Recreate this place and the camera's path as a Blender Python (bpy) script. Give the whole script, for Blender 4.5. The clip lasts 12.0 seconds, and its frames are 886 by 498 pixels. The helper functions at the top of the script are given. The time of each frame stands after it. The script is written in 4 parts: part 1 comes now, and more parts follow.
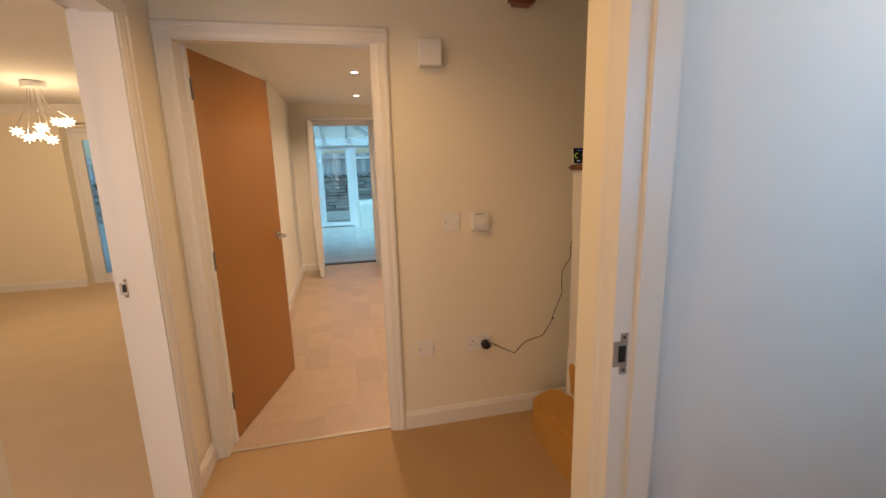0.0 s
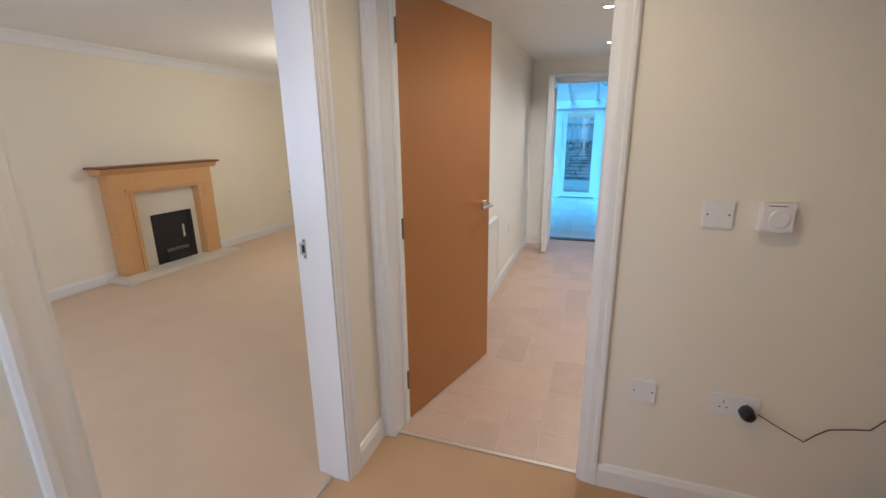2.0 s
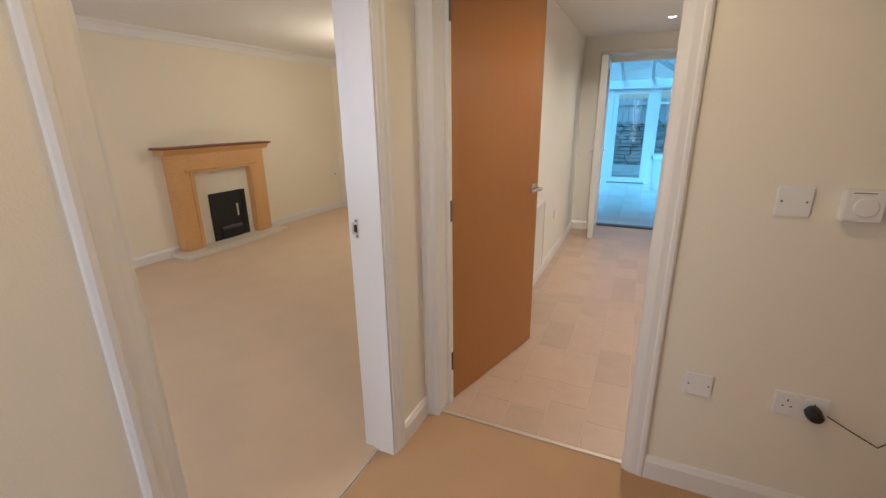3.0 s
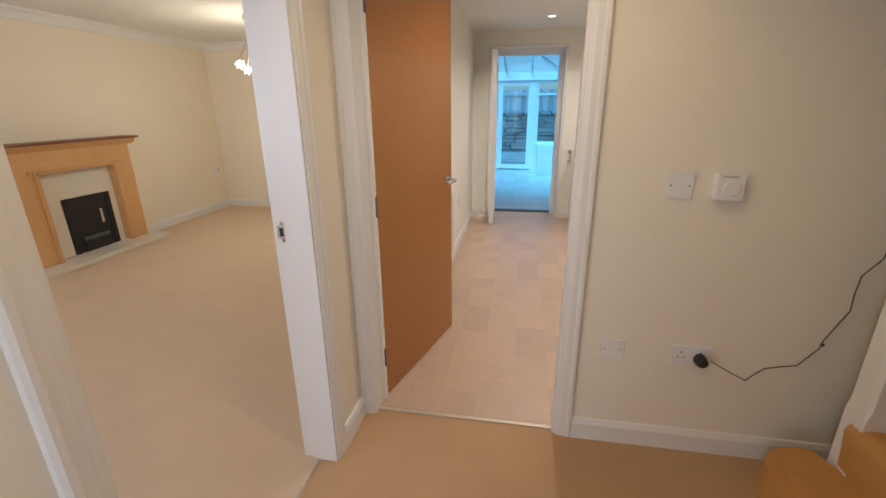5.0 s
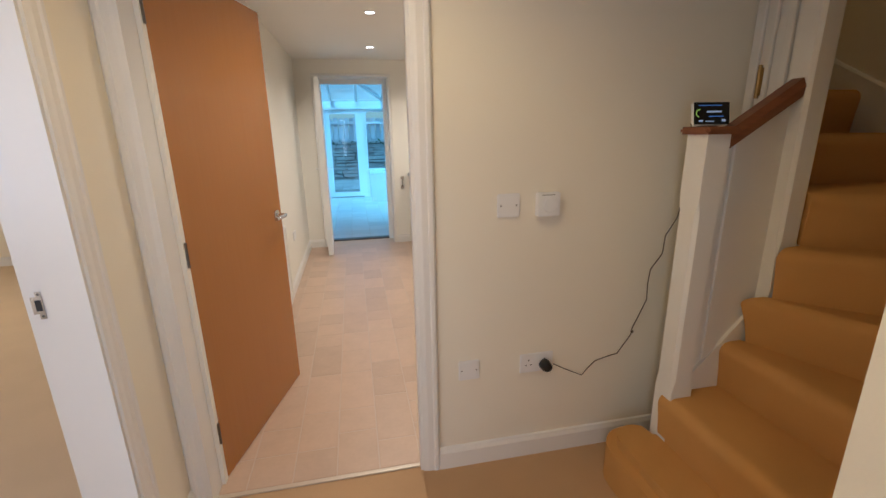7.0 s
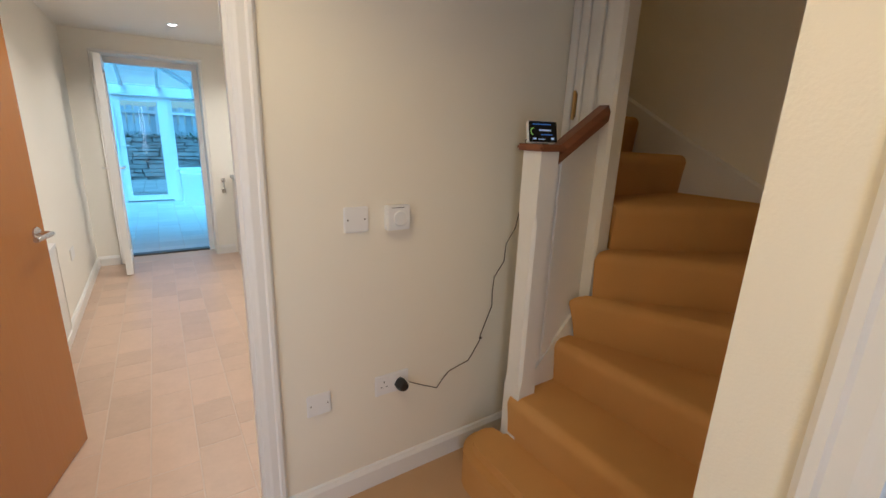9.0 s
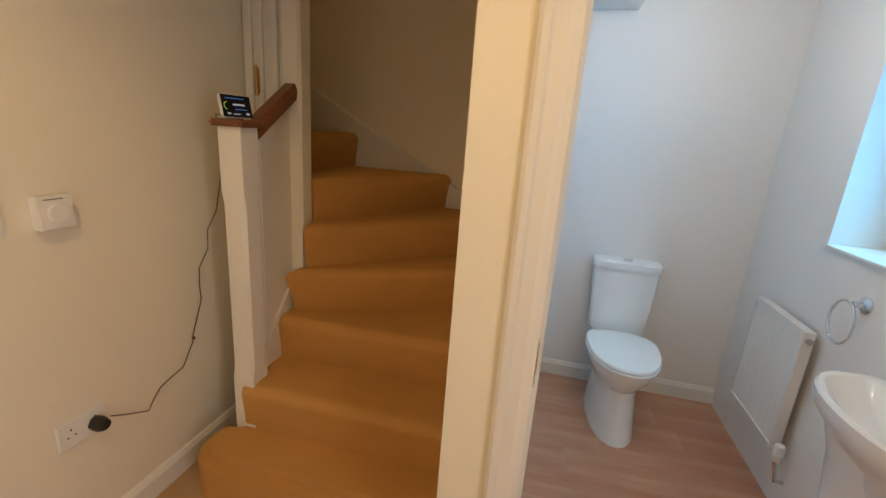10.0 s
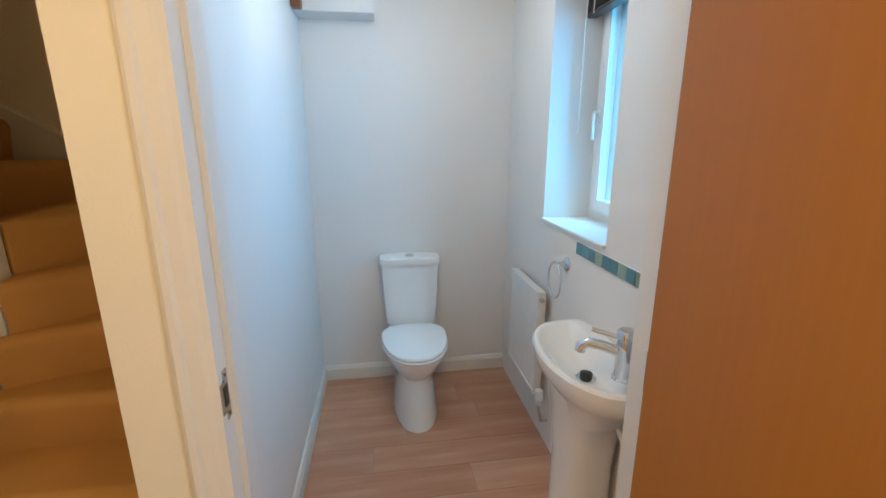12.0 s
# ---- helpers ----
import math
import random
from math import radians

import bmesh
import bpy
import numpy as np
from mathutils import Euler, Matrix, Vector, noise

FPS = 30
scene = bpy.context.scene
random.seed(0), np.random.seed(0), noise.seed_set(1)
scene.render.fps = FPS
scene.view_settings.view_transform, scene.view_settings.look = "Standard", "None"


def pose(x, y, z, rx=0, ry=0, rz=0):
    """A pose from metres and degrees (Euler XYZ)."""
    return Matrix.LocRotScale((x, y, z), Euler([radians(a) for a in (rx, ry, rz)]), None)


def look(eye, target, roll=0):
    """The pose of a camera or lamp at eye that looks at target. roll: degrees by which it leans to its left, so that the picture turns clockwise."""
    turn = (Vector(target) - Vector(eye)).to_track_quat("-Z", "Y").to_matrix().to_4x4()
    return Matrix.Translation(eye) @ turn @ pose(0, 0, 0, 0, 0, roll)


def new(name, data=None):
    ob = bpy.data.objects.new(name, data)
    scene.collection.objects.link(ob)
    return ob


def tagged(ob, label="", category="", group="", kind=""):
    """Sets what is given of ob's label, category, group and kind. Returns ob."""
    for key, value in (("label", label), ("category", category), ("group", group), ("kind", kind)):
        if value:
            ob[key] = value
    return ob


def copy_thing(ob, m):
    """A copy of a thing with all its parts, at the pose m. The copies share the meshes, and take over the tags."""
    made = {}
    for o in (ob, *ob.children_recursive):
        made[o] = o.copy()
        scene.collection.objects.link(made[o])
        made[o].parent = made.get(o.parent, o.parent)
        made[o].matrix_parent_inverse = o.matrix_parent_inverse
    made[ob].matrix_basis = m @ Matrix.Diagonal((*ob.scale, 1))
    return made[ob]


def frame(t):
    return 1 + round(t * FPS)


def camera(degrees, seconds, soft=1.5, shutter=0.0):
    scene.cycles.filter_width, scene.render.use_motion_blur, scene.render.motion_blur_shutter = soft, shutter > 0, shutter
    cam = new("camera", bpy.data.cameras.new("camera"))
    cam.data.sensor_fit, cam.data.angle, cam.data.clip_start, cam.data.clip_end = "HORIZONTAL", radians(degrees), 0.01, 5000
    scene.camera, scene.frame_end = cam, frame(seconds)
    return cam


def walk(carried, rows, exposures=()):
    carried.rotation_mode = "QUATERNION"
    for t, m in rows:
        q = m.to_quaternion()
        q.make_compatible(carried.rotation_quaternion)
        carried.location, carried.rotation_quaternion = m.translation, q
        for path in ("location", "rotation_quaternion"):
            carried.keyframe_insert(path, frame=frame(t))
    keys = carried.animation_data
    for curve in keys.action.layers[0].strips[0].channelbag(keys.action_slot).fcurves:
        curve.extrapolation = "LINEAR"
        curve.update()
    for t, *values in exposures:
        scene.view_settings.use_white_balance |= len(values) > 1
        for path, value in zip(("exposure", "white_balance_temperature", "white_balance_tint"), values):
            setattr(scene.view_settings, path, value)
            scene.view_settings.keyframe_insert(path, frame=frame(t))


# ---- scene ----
cam = camera(91.9, 12.0)
PATH = [
    (0, (-0.025, -0.152, 1.444), (0.398, 1.763, 1.051), -1.6),
    (0.5, (0.005, 0.105, 1.411), (0.297, 2.039, 0.996), -1.4),
    (1, (0.03, 0.248, 1.415), (-0.036, 2.19, 0.94), 0.1),
    (1.5, (0.08, 0.356, 1.416), (-0.365, 2.243, 0.926), -0.4),
    (2, (0.106, 0.409, 1.403), (-0.533, 2.232, 0.887), -0.7),
    (2.5, (0.087, 0.399, 1.397), (-0.718, 2.139, 0.825), -0.7),
    (4.5, (-0.009, 0.396, 1.4), (-0.642, 2.183, 0.763), 0.9),
    (5, (-0.066, 0.352, 1.422), (-0.405, 2.218, 0.785), -0.6),
    (5.5, (-0.088, 0.329, 1.429), (-0.188, 2.236, 0.833), -0.1),
    (6, (-0.105, 0.33, 1.418), (-0.097, 2.245, 0.84), -0.0),
    (6.5, (-0.09, 0.391, 1.418), (0.17, 2.298, 0.876), -0.9),
    (8.5, (-0.028, 0.584, 1.425), (0.54, 2.433, 0.916), -0.1),
    (9, (-0.056, 0.611, 1.439), (1.012, 2.221, 0.922), 2.2),
    (9.5, (-0.175, 0.683, 1.408), (1.403, 1.808, 0.914), 1.5),
    (10, (-0.214, 0.684, 1.43), (1.665, 1.12, 0.9), 4.2),
    (10.5, (-0.216, 0.578, 1.426), (1.718, 0.616, 0.917), 3.9),
    (11, (-0.216, 0.472, 1.441), (1.719, 0.396, 0.942), 1.6),
    (11.5, (-0.201, 0.392, 1.455), (1.726, 0.198, 0.958), 0.1),
    (12, (-0.195, 0.361, 1.46), (1.726, 0.081, 0.977), -0.1),
]
walk(cam, [(t, look(eye, target, roll)) for t, eye, target, roll in PATH],
     [(0.0, -0.6, 7200, 18), (0.5, -0.45, 5600, 11), (1.0, -0.35, 4700, 7), (1.5, -0.35, 4550, 7), (2.0, -0.4, 4650, 7), (2.5, -0.53, 5100, 8), (4.5, -0.48, 5150, 8), (5.0, -0.46, 5150, 8), (6.5, -0.42, 5150, 8), (8.5, -0.23, 5100, 8),
      (9.0, -0.2, 4900, 6), (9.5, -0.3, 5200, 5), (10.0, -0.3, 6100, 9), (10.5, -0.27, 6000, 8), (11.0, -0.25, 5900, 7), (12.0, -0.25, 5850, 7)])

# ---- world and light ----
world = bpy.data.worlds.new("sky")
scene.world = world
world.use_nodes = True
wn = world.node_tree.nodes
sky = wn.new("ShaderNodeTexSky")
sky.sky_type, sky.sun_disc = "NISHITA", False
sky.sun_elevation, sky.sun_rotation = radians(58), radians(248)
tone = wn.new("ShaderNodeMix")
tone.data_type, tone.blend_type = "RGBA", "MULTIPLY"
tone.inputs[0].default_value, tone.inputs[7].default_value = 1.0, (0.55, 0.85, 1.0, 1)
world.node_tree.links.new(sky.outputs[0], tone.inputs[6])
world.node_tree.links.new(tone.outputs[2], wn["Background"].inputs[0])
wn["Background"].inputs[1].default_value = 0.15


def lamp(name, kind, m, energy, color, size=0.1, size_y=0.0):
    data = bpy.data.lights.new(name, kind)
    data.energy, data.color = energy, color
    if kind == "AREA":
        data.size = size
        if size_y:
            data.shape, data.size_y = "RECTANGLE", size_y
    elif kind == "SUN":
        data.angle = size
    else:
        data.shadow_soft_size = size
    ob = new(name, data)
    ob.matrix_world = m
    return ob


WARM, COOL = (1.0, 0.63, 0.25), (0.05, 0.50, 1.0)
lamp("sun", "SUN", look((-4, -5, 9), (0, 0, 0)), 4.4, (0.25, 0.70, 1.0), radians(40))
for hy, watts in ((1.30, 33), (0.25, 23)):
    down = lamp("hall_downlight", "SPOT", pose(-0.1, hy, 2.235), watts, WARM, 0.04)
    down.data.spot_size, down.data.spot_blend = radians(160), 0.6
# added fill high in the stairwell, no fitting known there
lamp("stairwell_fill", "POINT", pose(1.9, 3.6, 4.6), 14.0, WARM, 0.12)
lamp("chandelier_lamp", "POINT", pose(-2.65, 4.53, 1.70), 38, (1.0, 0.75, 0.45), 0.12)
for sx, sy in ((0.12, 3.91), (0.17, 5.22), (0.12, 2.60), (1.1, 3.9), (1.1, 5.2)):
    spot = lamp("spot_lamp", "SPOT", pose(sx, sy, 2.23), 41, (1.0, 0.79, 0.56), 0.03)
    spot.data.spot_size, spot.data.spot_blend = radians(150), 0.8
wc_light = lamp("wc_window_light", "AREA", pose(1.4425, -0.64, 1.61, 90, 0, 0), 6.5, COOL, 0.36, 0.78)
lamp("wc_ceiling_lamp", "POINT", pose(1.45, 0.2, 2.12), 8.5, (1.0, 0.90, 0.77), 0.08)
wc_light.data.spread = radians(125)
lamp("front_door_light", "AREA", pose(-0.52, -0.54, 1.15, 90, 0, 0), 9.5, (0.90, 0.95, 1.0), 0.36, 1.7)
# added fill from the lounge's unseen south side; the wall there has no window
lamp("lounge_south_fill", "AREA", pose(-2.8, -0.53, 1.4, 90, 0, 0), 42, (1.0, 0.92, 0.92), 1.8, 1.2)

# ---- materials ----


def mat(name, color, rough=0.6, metal=0.0, vary=0.08, scale=6.0, bump=0.1, grain=120.0, spec=0.5, emit=0.0, alpha_rand=0.0):
    """Base colour with broad mottling and fine grain, both in real metres."""
    m = bpy.data.materials.new(name)
    m.use_nodes = True
    n, l = m.node_tree.nodes, m.node_tree.links
    b = n["Principled BSDF"]
    b.inputs["Roughness"].default_value, b.inputs["Metallic"].default_value = rough, metal
    b.inputs["Specular IOR Level"].default_value = spec
    geo = n.new("ShaderNodeNewGeometry")
    big, fine = n.new("ShaderNodeTexNoise"), n.new("ShaderNodeTexNoise")
    big.inputs["Scale"].default_value, fine.inputs["Scale"].default_value = scale, grain
    big.inputs["Detail"].default_value = 4
    l.new(geo.outputs["Position"], big.inputs["Vector"])
    l.new(geo.outputs["Position"], fine.inputs["Vector"])
    ramp = n.new("ShaderNodeMix")
    ramp.data_type = "RGBA"
    ramp.inputs[6].default_value = (*[c * (1 - vary) for c in color], 1)
    ramp.inputs[7].default_value = (*[min(1, c * (1 + vary)) for c in color], 1)
    add = n.new("ShaderNodeMath")
    add.operation = "MULTIPLY_ADD"
    add.inputs[1].default_value = 0.35
    l.new(fine.outputs[0], add.inputs[0])
    half = n.new("ShaderNodeMath")
    half.operation = "MULTIPLY"
    half.inputs[1].default_value = 0.65
    l.new(big.outputs[0], half.inputs[0])
    l.new(half.outputs[0], add.inputs[2])
    last = add.outputs[0]
    if alpha_rand:
        info, mix = n.new("ShaderNodeObjectInfo"), n.new("ShaderNodeMath")
        mix.operation = "MULTIPLY_ADD"
        l.new(info.outputs["Random"], mix.inputs[0])
        mix.inputs[1].default_value = alpha_rand
        l.new(last, mix.inputs[2])
        shift = n.new("ShaderNodeMath")
        shift.operation, shift.inputs[1].default_value = "SUBTRACT", alpha_rand / 2
        l.new(mix.outputs[0], shift.inputs[0])
        last = shift.outputs[0]
    l.new(last, ramp.inputs[0])
    l.new(ramp.outputs[2], b.inputs["Base Color"])
    if bump:
        bp = n.new("ShaderNodeBump")
        bp.inputs["Strength"].default_value, bp.inputs["Distance"].default_value = bump, 0.004
        l.new(fine.outputs[0], bp.inputs["Height"])
        l.new(bp.outputs[0], b.inputs["Normal"])
    if emit:
        b.inputs["Emission Color"].default_value, b.inputs["Emission Strength"].default_value = (*color, 1), emit
    return m


def wood(name, dark, light, rough=0.4, along="Z", freq=60.0, stretch=0.04, vary_objects=0.0, mix_scale=1.0):
    """Straight-grained timber: noise stretched along one axis of the object."""
    m = bpy.data.materials.new(name)
    m.use_nodes = True
    n, l = m.node_tree.nodes, m.node_tree.links
    b = n["Principled BSDF"]
    b.inputs["Roughness"].default_value = rough
    co, mp, no = n.new("ShaderNodeTexCoord"), n.new("ShaderNodeMapping"), n.new("ShaderNodeTexNoise")
    mp.inputs["Scale"].default_value = [freq * (stretch if a == along else 1) for a in "XYZ"]
    no.inputs["Scale"].default_value, no.inputs["Detail"].default_value = mix_scale, 5
    l.new(co.outputs["Object"], mp.inputs["Vector"])
    l.new(mp.outputs[0], no.inputs["Vector"])
    broad = n.new("ShaderNodeTexNoise")
    broad.inputs["Scale"].default_value = 1.6
    l.new(co.outputs["Object"], broad.inputs["Vector"])
    fac = n.new("ShaderNodeMath")
    fac.operation, fac.inputs[1].default_value = "MULTIPLY_ADD", 0.6
    l.new(no.outputs[0], fac.inputs[0])
    bm_ = n.new("ShaderNodeMath")
    bm_.operation, bm_.inputs[1].default_value = "MULTIPLY", 0.4
    l.new(broad.outputs[0], bm_.inputs[0])
    l.new(bm_.outputs[0], fac.inputs[2])
    last = fac.outputs[0]
    if vary_objects:
        info, mx = n.new("ShaderNodeObjectInfo"), n.new("ShaderNodeMath")
        mx.operation, mx.inputs[1].default_value = "MULTIPLY_ADD", vary_objects
        l.new(info.outputs["Random"], mx.inputs[0])
        l.new(last, mx.inputs[2])
        sh = n.new("ShaderNodeMath")
        sh.operation, sh.inputs[1].default_value = "SUBTRACT", vary_objects / 2
        l.new(mx.outputs[0], sh.inputs[0])
        last = sh.outputs[0]
    rp = n.new("ShaderNodeValToRGB")
    rp.color_ramp.elements[0].position, rp.color_ramp.elements[1].position = 0.3, 0.7
    rp.color_ramp.elements[0].color, rp.color_ramp.elements[1].color = (*dark, 1), (*light, 1)
    l.new(last, rp.inputs[0])
    l.new(rp.outputs[0], b.inputs["Base Color"])
    bp = n.new("ShaderNodeBump")
    bp.inputs["Strength"].default_value, bp.inputs["Distance"].default_value = 0.08, 0.002
    l.new(no.outputs[0], bp.inputs["Height"])
    l.new(bp.outputs[0], b.inputs["Normal"])
    return m


def glass(name, rough=0.0, color=(1, 1, 1), ior=1.45):
    m = bpy.data.materials.new(name)
    m.use_nodes = True
    b = m.node_tree.nodes["Principled BSDF"]
    b.inputs["Base Color"].default_value = (*color, 1)
    b.inputs["Roughness"].default_value, b.inputs["Transmission Weight"].default_value, b.inputs["IOR"].default_value = rough, 1.0, ior
    return m


PLASTER = mat("magnolia_emulsion", (0.82, 0.765, 0.635), 0.75, vary=0.03, scale=1.5, bump=0.12, grain=220, spec=0.25)
KITCHEN_PLASTER = mat("pale_cream_emulsion", (0.83, 0.80, 0.72), 0.7, vary=0.03, scale=1.5, bump=0.12, grain=220, spec=0.3)
LOUNGE_PLASTER = mat("cream_emulsion", (0.84, 0.765, 0.61), 0.75, vary=0.03, scale=1.5, bump=0.12, grain=220, spec=0.25)
WC_PLASTER = mat("white_emulsion", (0.80, 0.78, 0.75), 0.7, vary=0.025, scale=1.5, bump=0.1, grain=220, spec=0.25)
CEILING = mat("ceiling_emulsion", (0.82, 0.80, 0.76), 0.85, vary=0.03, scale=2, bump=0.15, grain=150, spec=0.2)
GLOSS = mat("white_gloss_paint", (0.78, 0.76, 0.72), 0.3, vary=0.02, scale=4, bump=0.03, grain=60)
# one beige carpet: lounge copy coloured for daylight, hall copy for dimmer warm light
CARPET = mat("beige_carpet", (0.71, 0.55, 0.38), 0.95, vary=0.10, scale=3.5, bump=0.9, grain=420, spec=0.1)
CARPET_HALL_SHADE = mat("beige_carpet_hall_shade", (0.55, 0.36, 0.195), 0.95, vary=0.12, scale=3.5, bump=0.9, grain=420, spec=0.1)
STAIR_CARPET = mat("tan_stair_carpet", (0.63, 0.345, 0.11), 0.95, vary=0.12, scale=5, bump=0.9, grain=420, spec=0.1)
DOOR = wood("beech_veneer", (0.375, 0.148, 0.026), (0.398, 0.163, 0.030), 0.25, "Z", 90, 0.02)
OAK = wood("oak_fire_surround", (0.58, 0.32, 0.11), (0.70, 0.42, 0.165), 0.42, "X", 60, 0.05)
RAIL = wood("mahogany_rail", (0.16, 0.055, 0.022), (0.27, 0.10, 0.04), 0.4, "X", 60, 0.05)
CHROME = mat("brushed_chrome", (0.62, 0.61, 0.59), 0.25, 1.0, vary=0.04, bump=0.02, grain=200)
POLISHED = mat("polished_chrome", (0.72, 0.73, 0.75), 0.1, 1.0, vary=0.02, bump=0.0)
BRASS = mat("aged_brass", (0.45, 0.30, 0.12), 0.35, 1.0, vary=0.1, bump=0.02)
STEEL = mat("dull_hinge_steel", (0.16, 0.14, 0.115), 0.4, 1.0, vary=0.1, bump=0.02)
PLASTIC = mat("white_plastic", (0.80, 0.79, 0.77), 0.35, vary=0.02, bump=0.0)
BLACK = mat("black_plastic", (0.015, 0.014, 0.014), 0.35, vary=0.1, bump=0.02)
IRON = mat("black_cast_iron", (0.009, 0.009, 0.009), 0.6, vary=0.2, bump=0.1, grain=90)
STONE = mat("cream_marble", (0.72, 0.66, 0.54), 0.3, vary=0.08, scale=9, bump=0.03, grain=60)
CERAMIC = mat("white_glazed_ceramic", (0.84, 0.84, 0.83), 0.08, vary=0.01, bump=0.0)
UPVC = mat("white_upvc", (0.80, 0.80, 0.79), 0.28, vary=0.02, bump=0.0)
GLASS, FROSTED = glass("clear_glass", ior=1.3), glass("frosted_glass", 0.55)

# ---- mesh helpers ----


def box(bm, x0, y0, z0, x1, y1, z1):
    vs = [bm.verts.new((x, y, z)) for z in (z0, z1) for x, y in ((x0, y0), (x1, y0), (x1, y1), (x0, y1))]
    for f in ((3, 2, 1, 0), (4, 5, 6, 7), (0, 1, 5, 4), (1, 2, 6, 5), (2, 3, 7, 6), (3, 0, 4, 7)):
        bm.faces.new([vs[i] for i in f])
    return vs


def prism(bm, pts, z0, z1):
    """An upright block on a counter-clockwise outline."""
    lo, hi = [bm.verts.new((x, y, z0)) for x, y in pts], [bm.verts.new((x, y, z1)) for x, y in pts]
    bm.faces.new(lo[::-1])
    top = bm.faces.new(hi)
    for i in range(len(pts)):
        j = (i + 1) % len(pts)
        bm.faces.new((lo[i], lo[j], hi[j], hi[i]))
    return top


def sweep(bm, profile, a, b, out, up):
    """A straight moulding: profile of (out, up) offsets carried from a to b."""
    a, b, out, up = Vector(a), Vector(b), Vector(out), Vector(up)
    ends = [[bm.verts.new(p + out * u + up * v) for u, v in profile] for p in (a, b)]
    n = len(profile)
    for i in range(n):
        j = (i + 1) % n
        bm.faces.new((ends[0][i], ends[0][j], ends[1][j], ends[1][i]))
    bm.faces.new(ends[0][::-1])
    bm.faces.new(ends[1])


def lathe(bm, profile, axis_pose=None, steps=24, arc=1.0):
    """Turns a profile of (radius, height) round z."""
    rings = []
    for r, z in profile:
        rings.append([bm.verts.new((r * math.cos(2 * math.pi * i / steps), r * math.sin(2 * math.pi * i / steps), z)) for i in range(steps)])
    for p, q in zip(rings, rings[1:]):
        for i in range(steps):
            j = (i + 1) % steps
            bm.faces.new((p[i], p[j], q[j], q[i]))
    bm.faces.new(rings[0][::-1])
    bm.faces.new(rings[-1])
    if axis_pose is not None:
        bmesh.ops.transform(bm, matrix=axis_pose, verts=[v for ring in rings for v in ring])


def loft(bm, rings, cap=True):
    rows = [[bm.verts.new(p) for p in ring] for ring in rings]
    n = len(rows[0])
    for p, q in zip(rows, rows[1:]):
        for i in range(n):
            j = (i + 1) % n
            bm.faces.new((p[i], p[j], q[j], q[i]))
    if cap:
        bm.faces.new(rows[0][::-1])
        bm.faces.new(rows[-1])


def tube(bm, pts, r, steps=10):
    """A round bar along a line of points."""
    pts = [Vector(p) for p in pts]
    rings, side = [], None
    for i, p in enumerate(pts):
        d = (pts[min(i + 1, len(pts) - 1)] - pts[max(i - 1, 0)]).normalized()
        if side is None:
            side = d.orthogonal().normalized()
        side = (side - d * side.dot(d)).normalized()
        other = d.cross(side)
        rings.append([p + r * (math.cos(a) * side + math.sin(a) * other) for a in [2 * math.pi * k / steps for k in range(steps)]])
    loft(bm, rings)


def soften(bm, width, segments=2, pick=None):
    bmesh.ops.remove_doubles(bm, verts=bm.verts, dist=1e-6)
    edges = [e for e in bm.edges if len(e.link_faces) == 2 and e.calc_face_angle() > 0.6 and (pick is None or pick(e))]
    bmesh.ops.bevel(bm, geom=edges, offset=width, segments=segments, affect="EDGES", clamp_overlap=True)


def mesh_from(name, bm, material, smooth=False, tidy=True):
    if tidy:
        bmesh.ops.recalc_face_normals(bm, faces=bm.faces)
    me = bpy.data.meshes.new(name)
    bm.to_mesh(me)
    bm.free()
    me.materials.append(material)
    if smooth:
        me.shade_smooth()
        me.set_sharp_from_angle(angle=radians(38))
    return me


def thing(name, label="", category="", group="", kind="", at=None):
    """An Empty at the base of a thing that has parts."""
    ob = new(name)
    ob.empty_display_size = 0.1
    if at is not None:
        ob.matrix_world = at
    return tagged(ob, label, category, group, kind)


def part(name, bm, material, parent=None, label="", smooth=False, m=None):
    ob = new(name, mesh_from(name, bm, material, smooth))
    if parent is not None:
        ob.parent = parent
    if m is not None:
        ob.matrix_basis = m
    return tagged(ob, label)


def solo(name, bm, material, label="", category="", kind="", group="", smooth=False, m=None):
    ob = part(name, bm, material, None, "", smooth, m)
    return tagged(ob, label, category, group, kind)


def boxes(name, material, *dims, parent=None, label="", category="", kind="", edge=0.0, m=None):
    bm = bmesh.new()
    for d in dims:
        box(bm, *d)
    if edge:
        soften(bm, edge)
    ob = part(name, bm, material, parent, label, bool(edge), m)
    return tagged(ob, "", category, "", kind)


# ---- shell ----
CEIL = 2.25
X_W, X_E, Y_N = -0.77, 0.556, 2.0        # hall faces: west, east, north
X_L, Y_L, Y_OUT = -4.42, 6.12, 6.36      # lounge faces: west, north; rear face of the house
Y_S, XE = 0.835, 2.30                    # stair faces: south, east
boxes("floor", CARPET_HALL_SHADE, (-0.84, -0.55, -0.12, 2.45, 2.03, 0.0), kind="structure", label="beige carpeted hall floor", category="floor")
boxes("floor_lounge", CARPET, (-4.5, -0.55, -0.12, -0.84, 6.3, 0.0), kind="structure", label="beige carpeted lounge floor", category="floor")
boxes("wall_hall_north", PLASTER, (-0.92, 2.0, 0, -0.725, 2.1, CEIL), (0.165, 2.0, 0, 1.46, 2.1, CEIL), (-0.725, 2.0, 2.025, 0.165, 2.1, CEIL),
      (1.46, 2.0, 0, 1.56, 2.1, CEIL), (0.9, 2.0, CEIL, 1.56, 2.1, 5.0), kind="structure", label="magnolia painted plaster wall with sockets", category="wall")
boxes("wall_hall_west", PLASTER, (-0.91, -0.55, 0, X_W, 0.805, CEIL), (-0.91, 1.715, 0, X_W, 2.0, CEIL), (-0.91, 0.805, 2.025, X_W, 1.715, CEIL),
      kind="structure", label="magnolia painted plaster wall", category="wall")
